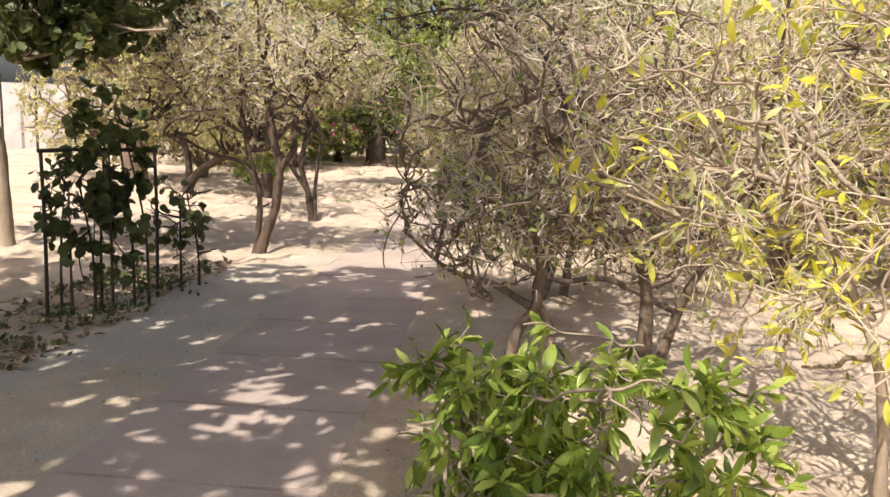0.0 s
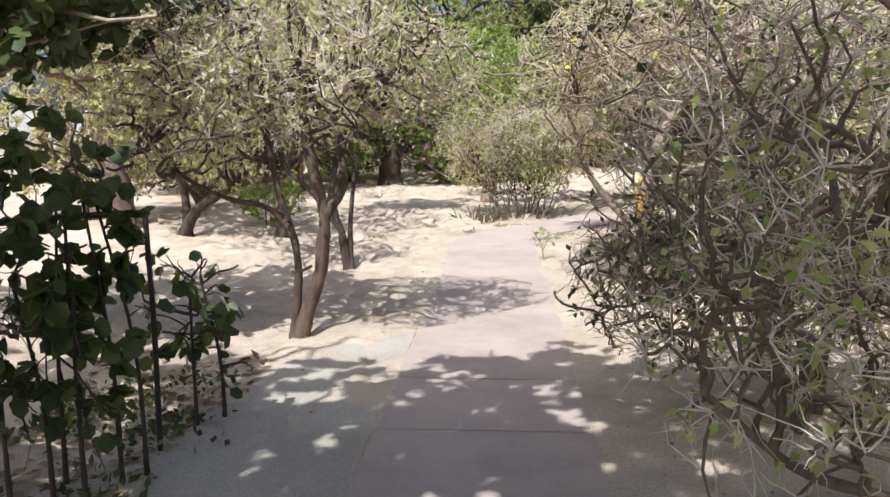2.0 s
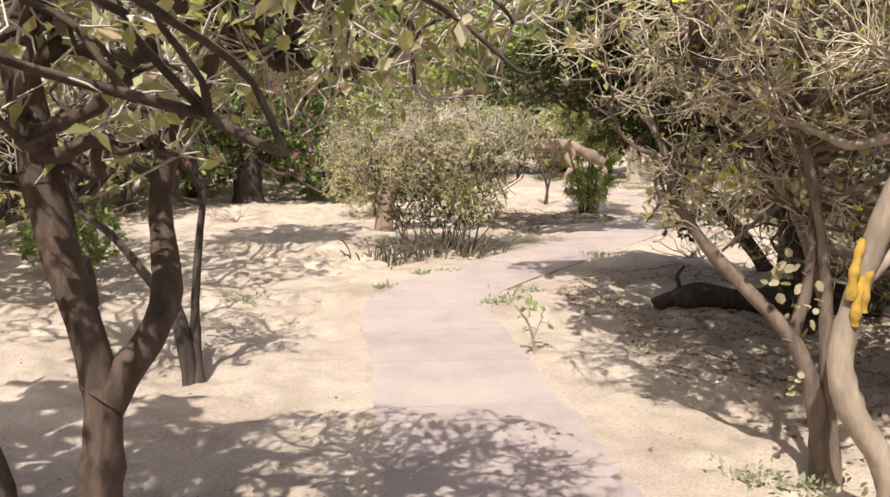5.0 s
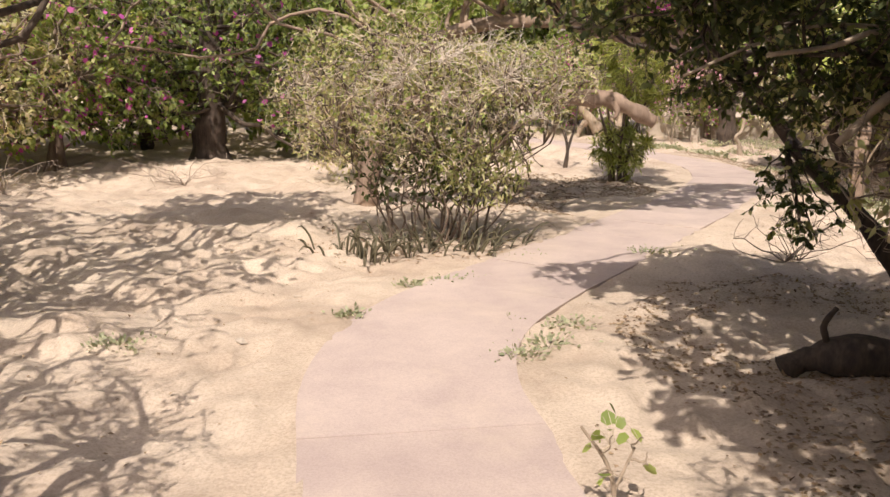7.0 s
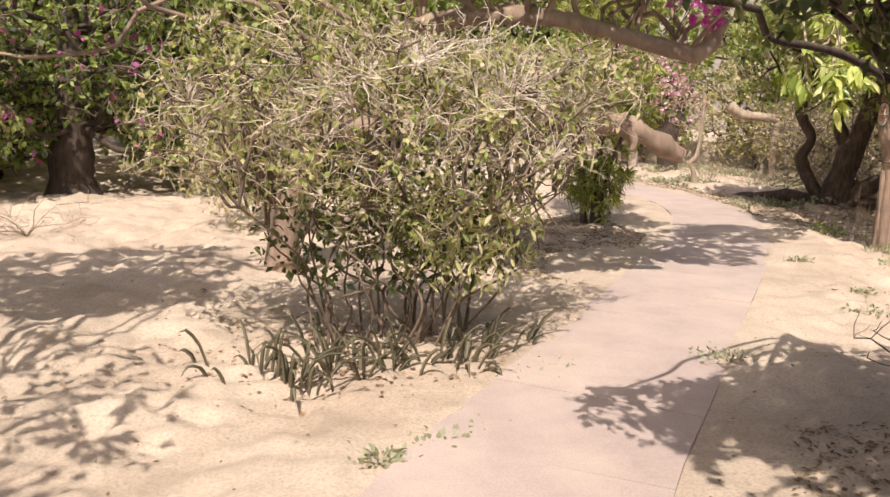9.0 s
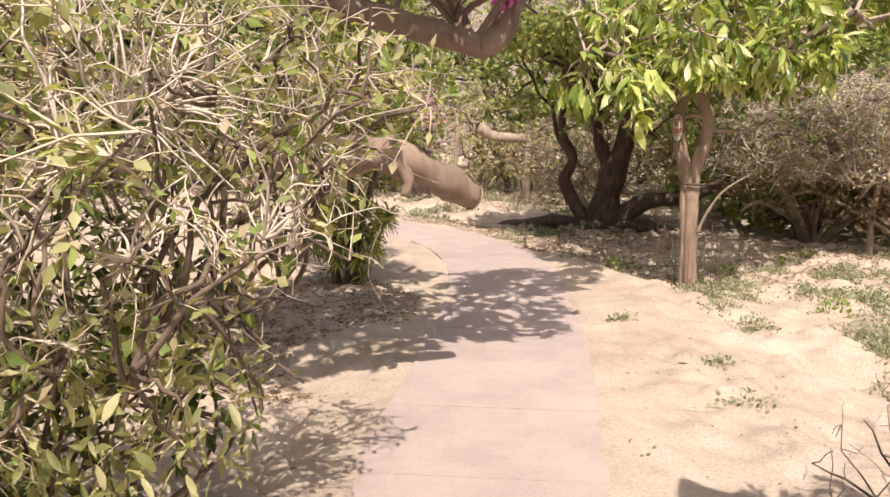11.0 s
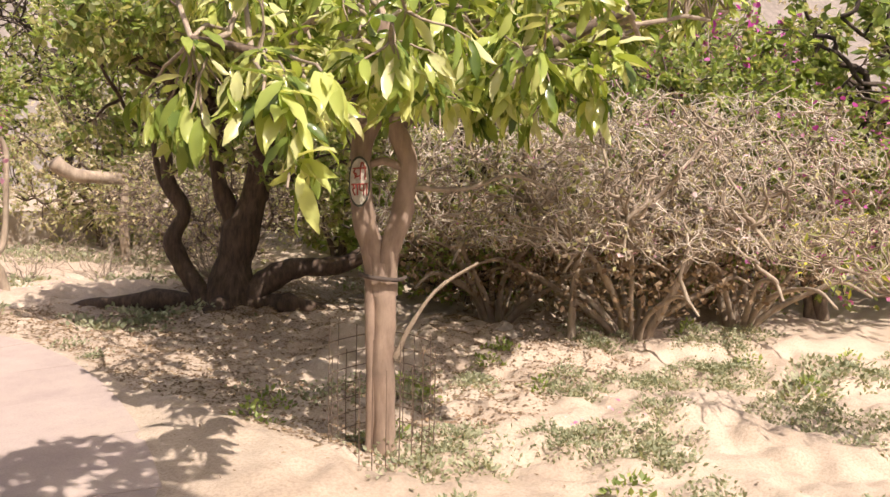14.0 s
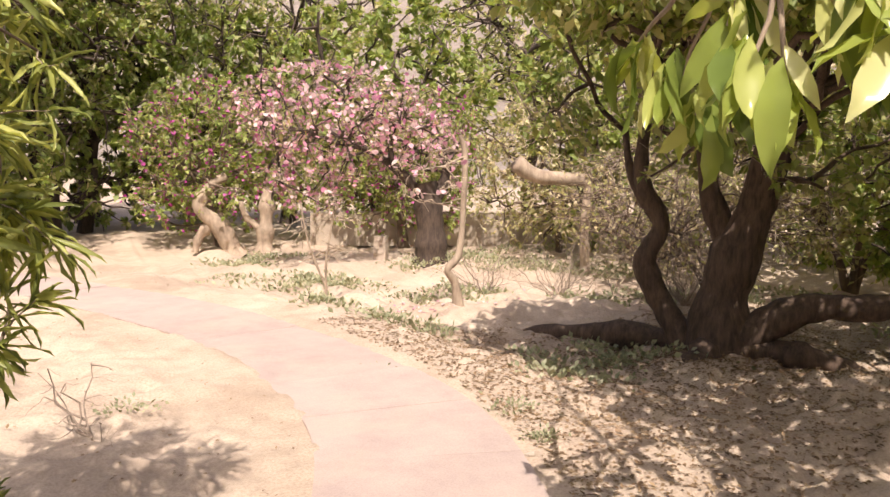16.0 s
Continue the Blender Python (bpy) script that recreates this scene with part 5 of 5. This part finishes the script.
woody("grey_sapling", (6.6, 27.4), [([(0, 0, -0.05), (0.0, 0, 0.5), (0.1, 0, 1.1)], 0.018, 0.01), ([(0, 0, 0.2), (-0.2, 0, 0.7), (-0.3, 0, 1.2)], 0.014, 0.008)], [((0, 0, 0.9), (0.5, 0.4, 0.5), 1)], (10, 30, 90), (0.008, 0.005, 0.003), BARK_PALE, TWIG_PALE, [], "thin bare grey sapling among weeds", "sapling", twig_len=0.35)
lw = thing("low_wall", (7.4, 35.0, ground(8, 34.6)), "low weathered plaster wall with a pale top", "wall", kind="structure")
for k in range(2, 14):
    x0, y0, x1, y1 = 0.55 * k, -0.22 * k, 0.55 * (k + 1), -0.22 * (k + 1)
    nx, ny = 0.074, 0.186
    h = 0.60 + 0.015 * math.sin(k * 2.3)
    v = np.array([(x0, y0, -0.1), (x1, y1, -0.1), (x1 + nx, y1 + ny, -0.1), (x0 + nx, y0 + ny, -0.1), (x0, y0, h), (x1, y1, h), (x1 + nx, y1 + ny, h), (x0 + nx, y0 + ny, h)])
    part("block", (v, [np.array([(0, 1, 5, 4), (1, 2, 6, 5), (2, 3, 7, 6), (3, 0, 4, 7), (4, 5, 6, 7)])]), WALLM, lw, smooth=False)
cl = thing("propped_log", (11.0, 29.2, ground(11.0, 29.2)), "cut log propped on a pale forked post", "log")
part("log", limb([(-0.75, 0.1, 1.75), (-0.45, 0.05, 1.55), (0.0, 0.0, 1.5), (0.5, -0.1, 1.47)], 0.13, 0.10, 14, 12, 0.08, caps=True), BARK_PALE, cl)
part("post", limb([(0.45, -0.1, -0.05), (0.42, -0.1, 0.6), (0.46, -0.1, 1.42)], 0.085, 0.07, 12, 10, 0.15), BARK_PALE, cl)
st = solid("old_stump", merge(limb([(0.3, 0, -0.1), (0.05, 0, 0.45), (-0.35, 0, 0.85), (-0.15, 0, 1.25), (0.15, 0, 1.45)], 0.2, 0.07, 24, 10, 0.3, flare=0.1), limb([(-0.1, 0, 0.6), (-0.35, 0.1, 0.3), (-0.45, 0.1, 0.0)], 0.12, 0.06, 12, 9, 0.25)), BARK_PALE, (6.6, 34.2, ground(6.6, 34.2)), "gnarled pale stump at the edge of the clearing", "tree stump")
st2 = solid("old_stump", merge(limb([(0, 0, -0.1), (0.05, 0, 0.5), (0.1, 0, 1.2)], 0.18, 0.12, 20, 10, 0.3, flare=0.1, caps=True), limb([(0, 0, 0.4), (-0.3, 0.1, 0.65), (-0.4, 0.1, 0.95)], 0.09, 0.04, 12, 8, 0.2, caps=True)), BARK_PALE, (7.4, 34.0, ground(7.4, 34.0)), "broken pale stump at the edge of the clearing", "tree stump")
solid("garden_block", limb([(0, 0, -0.05), (0, 0, 0.42)], 0.15, 0.14, 6, 4, 0.0, caps=True), STONE, (8.75, 31.2, ground(8.75, 31.2)), "square stone block standing on the sand", "stone block", smooth=False)

# ---- far wall and fence beyond the start ----
fw = thing("far_wall", (-15.6, 25.5, ground(-15.6, 25.5)), "bright whitewashed wall far behind the trees", "wall", kind="structure")
v = np.array([(-6, -3, -0.1), (3.2, 1.6, -0.1), (3.1, 1.85, -0.1), (-6.1, -2.75, -0.1), (-6, -3, 2.15), (3.2, 1.6, 2.15), (3.1, 1.85, 2.15), (-6.1, -2.75, 2.15)])
part("wall_panel", (v, [np.array([(0, 1, 5, 4), (1, 2, 6, 5), (2, 3, 7, 6), (3, 0, 4, 7), (4, 5, 6, 7)])]), WHITEWALL, fw, smooth=False)

for k in range(9):
    px, py = -19.5 + 0.9 * k, 23.0 + 0.45 * k
    part("fence_post", limb([(px + 15.6, py - 25.5, -0.1), (px + 15.6, py - 25.5, 1.2), (px + 15.6, py - 25.5, 2.4)], 0.04, 0.035, 6, 6, 0.02), IRON, fw)

# ---- ground cover ----


def stones(places, lo, hi):
    out = []
    for x, y in places:
        s = rng.uniform(lo, hi)
        v = unit(rng.normal(size=(14, 3))) * s * rng.uniform(0.7, 1.2, (14, 1)) * [1.25, 0.95, 0.6]
        bm = bmesh.new()
        for p in v:
            bm.verts.new(p)
        bmesh.ops.convex_hull(bm, input=bm.verts)
        bm.verts.index_update()
        vv = np.array([w.co[:] for w in bm.verts])
        ff = np.array([[w.index for w in q.verts] for q in bm.faces if len(q.verts) == 3])
        bm.free()
        out.append((vv + [x, y, ground(x, y) + 0.15 * s], [ff]))
    return out


for g in stones([(9.8, 20.2), (9.5, 20.4), (4.26, 18.32), (2.05, 16.7), (-1.19, 7.05), (-1.22, 14.28), (-0.42, 14.33), (-1.45, 13.1), (5.98, 21.85), (3.86, 17.08)], 0.02, 0.035):
    solid("pebble", g, STONE, (0, 0, 0), "small loose stone on the sand", "stone", group="loose stones", smooth=False)
big = stones([(9.82, 20.28), (10.0, 20.5), (6.9, 19.9)], 0.09, 0.13)
for g in big:
    solid("rock", g, STONE, (0, 0, 0), "pale rough rock on the ground", "stone", group="rocks", smooth=False)


def scatter(n, x0, x1, y0, y1, keep):
    p = np.stack([rng.uniform(x0, x1, n), rng.uniform(y0, y1, n)], -1)
    return p[keep(p[:, 0], p[:, 1])]


def lie(p, lift=0.004):
    return np.concatenate([p, (land(p[:, 0], p[:, 1]) + lift)[:, None]], 1)


def clumpy(x, y, a, b_, level):
    return np.sin(a * x + 1.7 * np.sin(b_ * y)) + np.sin(b_ * 1.3 * y + 1.4 * np.sin(a * 0.8 * x + 2)) > level


def litter(name, n, box, size, mat, label, keep=lambda x, y: x == x):
    p = lie(scatter(n, *box, keep), 0.006)
    d = rng.normal(0, 1, p.shape) * [1, 1, 0.15]
    solid(name, leaves(p, d, size, "small", 0.2, 0.0, 0.85, 0.5), mat, (0, 0, 0), label, "leaf litter", kind="stuff")


offpath = lambda x, y: np.abs(beside(x, y)[0]) > HALF + 0.1
litter("leaf_litter", 9000, (-5, 7, -1, 31), 0.022, LEAF_LITTER, "small brown fallen leaves scattered over the sand", offpath)
litter("leaf_litter", 1000, (-3.0, -1.85, 3.2, 7.0), 0.07, LEAF_LITTER, "dark fallen leaves heaped below the trellis", offpath)
litter("leaf_litter", 42000, (5.8, 11.8, 18.8, 25.6), 0.03, LEAF_LITTER, "brown fallen leaves under the mango and dark tree", lambda x, y: offpath(x, y) & clumpy(x, y, 1.1, 1.3, -1.1))
litter("leaf_litter", 11000, (0.75, 4.2, 10.2, 14.4), 0.03, LEAF_LITTER, "brown fallen leaves in deep shade under the dark trees", lambda x, y: (beside(x, y)[0] > 0.95) & clumpy(x, y, 1.7, 1.5, -0.7))
litter("leaf_litter", 2600, (-2.0, 1.4, 14.9, 17.4), 0.04, LEAF_LITTER, "fallen leaves under the great bush", lambda x, y: offpath(x, y) & (((x + 0.2) / 1.0) ** 2 + ((y - 15.9) / 0.75) ** 2 < rng.exponential(0.7, len(x))))
litter("leaf_litter", 15000, (7.4, 10.8, 22.6, 25.4), 0.04, LEAF_LITTER, "thick brown leaf litter heaped round the dark tree", lambda x, y: ((x - 9.1) / 1.7) ** 2 + ((y - 24.0) / 1.4) ** 2 < rng.exponential(0.7, len(x)))
litter("leaf_litter", 2600, (1.0, 3.2, 7.6, 10.4), 0.03, LEAF_LITTER, "fallen leaves in the shade behind the fungus tree", offpath)
litter("leaf_litter", 12000, (0.8, 3.4, 17.6, 21.4), 0.032, LEAF_LITTER, "dark fallen leaves in the shade by the oleander", lambda x, y: (beside(x, y)[0] < -0.75) & clumpy(x, y, 1.3, 1.1, -0.5))
litter("fallen_petals", 420, (6.9, 9.2, 15.8, 18.6), 0.035, PETAL_PALE, "fallen magenta petals among weeds", lambda x, y: clumpy(x, y, 2.6, 2.2, 1.0))
litter("fallen_petals", 240, (6.9, 7.9, 26.1, 27.3), 0.05, PETAL_PALE, "reddish petals dropped beside the vine stem", lambda x, y: (x - 7.35) ** 2 + (y - 26.7) ** 2 < rng.exponential(0.12, len(x)))
litter("fallen_petals", 380, (6.9, 9.6, 26.3, 30.0), 0.045, PETAL_PALE, "fallen pink petals under the pink tree", lambda x, y: clumpy(x, y, 1.6, 1.9, 0.2))


def weeds(name, centres, each, size, mat, label, reach_=0.12, high=0.06, kind="small"):
    c_ = np.repeat(lie(centres), each, 0)
    off = rng.normal(0, 1, c_.shape) * [reach_, reach_, 0]
    p = c_ + off
    p[:, 2] = land(p[:, 0], p[:, 1]) + rng.uniform(0, high, len(p)) * np.exp(-(off[:, 0] ** 2 + off[:, 1] ** 2) / (2 * reach_**2))
    d = unit(off + 1e-6) + [[0, 0, 0.9]]
    solid(name, leaves(p, d, size, kind, 0.5, -0.1, 0.5, 0.4), mat, (0, 0, 0), label, "weeds", kind="stuff")


right = lambda x, y: (beside(x, y)[0] > np.where(y < 19.6, 1.65, 1.2))
weeds("weed_patches", scatter(1000, 4.8, 11.8, 14.4, 19.8, lambda x, y: right(x, y) & clumpy(x, y, 3.1, 2.7, 0.2)), 90, 0.03, LEAF_WEED, "low grey-green weeds in patches on the sand", 0.07, 0.10)
weeds("broad_weeds", scatter(190, 5.2, 11.5, 14.4, 20.2, lambda x, y: right(x, y) & clumpy(x, y, 4.3, 3.9, 1.05)), 60, 0.045, LEAF_GREEN, "leafy green weed clumps on the mounded sand", 0.07, 0.13)
weeds("green_weeds", scatter(170, 7.6, 11.0, 14.8, 17.6, lambda x, y: clumpy(x, y, 1.3, 2.3, 1.2)), 50, 0.05, LEAF_WEED, "fresh green weeds round the young tree", 0.12, 0.10)
weeds("shade_weeds", scatter(60, 5.6, 8.2, 18.4, 20.6, lambda x, y: right(x, y) & clumpy(x, y, 2.1, 2.4, 0.1)), 30, 0.034, LEAF_WEED, "dark small weeds round the mango trunk", 0.1, 0.12)
weeds("verge_weeds", scatter(850, 5.6, 12.5, 23.5, 32, lambda x, y: right(x, y) & clumpy(x, y, 1.2, 1.5, 0.4)), 34, 0.06, LEAF_WEED, "low olive weeds beyond the curve of the path", 0.14, 0.10)
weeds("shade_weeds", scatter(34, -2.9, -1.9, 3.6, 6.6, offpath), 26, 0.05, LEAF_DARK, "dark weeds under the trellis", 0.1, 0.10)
for x, y, r in ((0.06, 14.63, 0.09), (-0.15, 14.5, 0.06), (-0.42, 14.33, 0.05), (0.28, 12.98, 0.10), (0.1, 12.75, 0.08), (0.5, 13.3, 0.09), (0.22, 13.5, 0.07), (-2.1, 13.0, 0.08), (0.6, 8.95, 0.08), (0.75, 8.8, 0.07), (1.75, 15.3, 0.10), (3.6, 16.4, 0.10), (4.17, 18.02, 0.06), (4.05, 17.0, 0.07), (6.3, 22.6, 0.10), (6.15, 22.0, 0.06), (5.9, 23.9, 0.07), (-0.85, 13.55, 0.05), (4.1, 23.3, 0.09), (0.55, 15.3, 0.09), (0.75, 15.45, 0.07)):
    c_ = lie(np.array([[x, y]]))
    off = rng.normal(0, 1, (90, 3)) * [r, r * 0.7, 0]
    p = c_ + off + np.abs(rng.normal(0, 0.02, (90, 3))) * [0, 0, 1]
    o = solid("weed_tuft", leaves(p - c_, unit(off + 1e-6) + [[0, 0, 0.8]], 0.032, "small", 0.5, 0, 0.5, 0.4), LEAF_WEED, tuple(c_[0]), "small grey-green weed tuft on the sand", "weed", group="weed tufts by the path", kind="stuff")


def dry_twigs(name, x, y, n, size, high, label, mat=TWIG_GREY):
    src = np.array([[0, 0, 0.0]])
    l1 = reach(np.repeat(src, 3, 0), inside([((0, 0, high), (size, size, high), 1)], n, 0.5), 6, 0.18)
    l2 = reach(l1[:, 2:].reshape(-1, 3), inside([((0, 0, high), (size, size, high), 1)], n * 4, 0.4), 4, 0.2, 0, size * 0.4)
    solid(name, merge(tubes(l1, taper(l1, 0.007, 0.003), 4), tubes(l2, taper(l2, 0.003, 0.0015), 3)), mat, (x, y, ground(x, y)), label, "dry plant", group="dry stalks")


for x, y, n, s, h in ((2.75, 14.9, 10, 0.55, 0.28), (4.75, 15.3, 12, 0.6, 0.25), (5.3, 15.75, 10, 0.5, 0.2), (10.0, 27.6, 40, 0.9, 0.45), (11.2, 26.4, 40, 0.9, 0.5), (10.4, 25.6, 36, 0.8, 0.4), (-3.2, 20.2, 18, 0.9, 0.2), (-5.2, 19.2, 18, 0.9, 0.25), (3.9, 23.0, 8, 0.35, 0.2), (9.0, 28.0, 30, 0.8, 0.35)):
    dry_twigs("dry_stalk_tangle", x, y, n, s, h, "low tangle of dry grey stalks")

for x, y, n, s, h in ((4.35, 15.7, 9, 0.5, 0.3), (4.9, 15.5, 9, 0.55, 0.32), (3.05, 15.2, 6, 0.35, 0.22)):
    dry_twigs("bare_stalk_tangle", x, y, n, s, h, "thin dark bare stalks standing in sand", TWIG_DARK)

# ---- paving, piece by piece ----
ap = spline([(-1.98, -6), (-1.93, 0), (-1.92, 3.6), (-1.82, 4.6), (-1.93, 5.6), (-1.85, 6.4), (-1.72, 7.2), (-1.3, 7.75)], 90)
edge_in = -0.45 - HALF - 0.012
nv = len(ap)
jag = ap[:, 0] + rng.normal(0, 0.015, nv)
top = np.stack([jag, ap[:, 1], np.full(nv, 0.013)], -1)
inn = np.stack([np.full(nv, edge_in), ap[:, 1], np.full(nv, 0.014)], -1)
low = top + [-0.03, 0, -0.10]
i = np.arange(nv - 1)
strip = lambda a, b_: np.stack([i + a, i + b_, i + b_ + 1, i + a + 1], -1)
solid("apron", (np.concatenate([top, inn, low, inn - [0, 0, 0.1]]), [strip(0, nv), strip(2 * nv, 0), strip(nv, 3 * nv)]), APRON, (0, 0, 0), "dusty concrete apron beside the path", "pavement", kind="structure", smooth=False)
pave = thing("pavement", (0, 0, 0), "dusty pinkish concrete slab path with fine joints", "path", kind="structure")
seg = np.concatenate([[0], np.cumsum(np.linalg.norm(np.diff(LINE, axis=0), axis=1))])
at_s = lambda s: np.stack([np.interp(s, seg, LINE[:, 0]), np.interp(s, seg, LINE[:, 1])], -1)
s0 = float(np.interp(4.925, LINE[:300, 1], seg[:300])) - 0.86 * 16
k = 0
while s0 + 0.86 * (k + 1) < seg[-1]:
    gap = 0.014 if k < 18 else 0.0012
    a, e = s0 + 0.86 * k + gap, s0 + 0.86 * (k + 1) - gap
    k += 1
    if a < 0:
        continue
    q = np.linspace(a, e, 5)
    mid = at_s(q)
    dr = unit(at_s(q + 0.02) - at_s(q - 0.02))
    nrm = np.stack([dr[:, 1], -dr[:, 0]], -1)
    tilt, z0 = rng.normal(0, 0.002), 0.014 + 0.006 * (s0 + 0.86 * k < s0 + 0.86 * 18) + rng.normal(0, 0.0015)
    L = np.concatenate([mid - nrm * HALF, np.full((5, 1), z0 - tilt)], 1)
    Rr = np.concatenate([mid + nrm * HALF, np.full((5, 1), z0 + tilt)], 1)
    v = np.concatenate([L, Rr, L - [0, 0, 0.09], Rr - [0, 0, 0.09]])
    j = np.arange(4)
    f = [np.stack([j, j + 5, j + 6, j + 1], -1), np.stack([j + 10, j, j + 1, j + 11], -1), np.stack([j + 5, j + 15, j + 16, j + 6], -1), np.array([(0, 10, 15, 5), (4, 9, 19, 14)])]
    part("slab", (v, f), SLAB, pave, smooth=False)
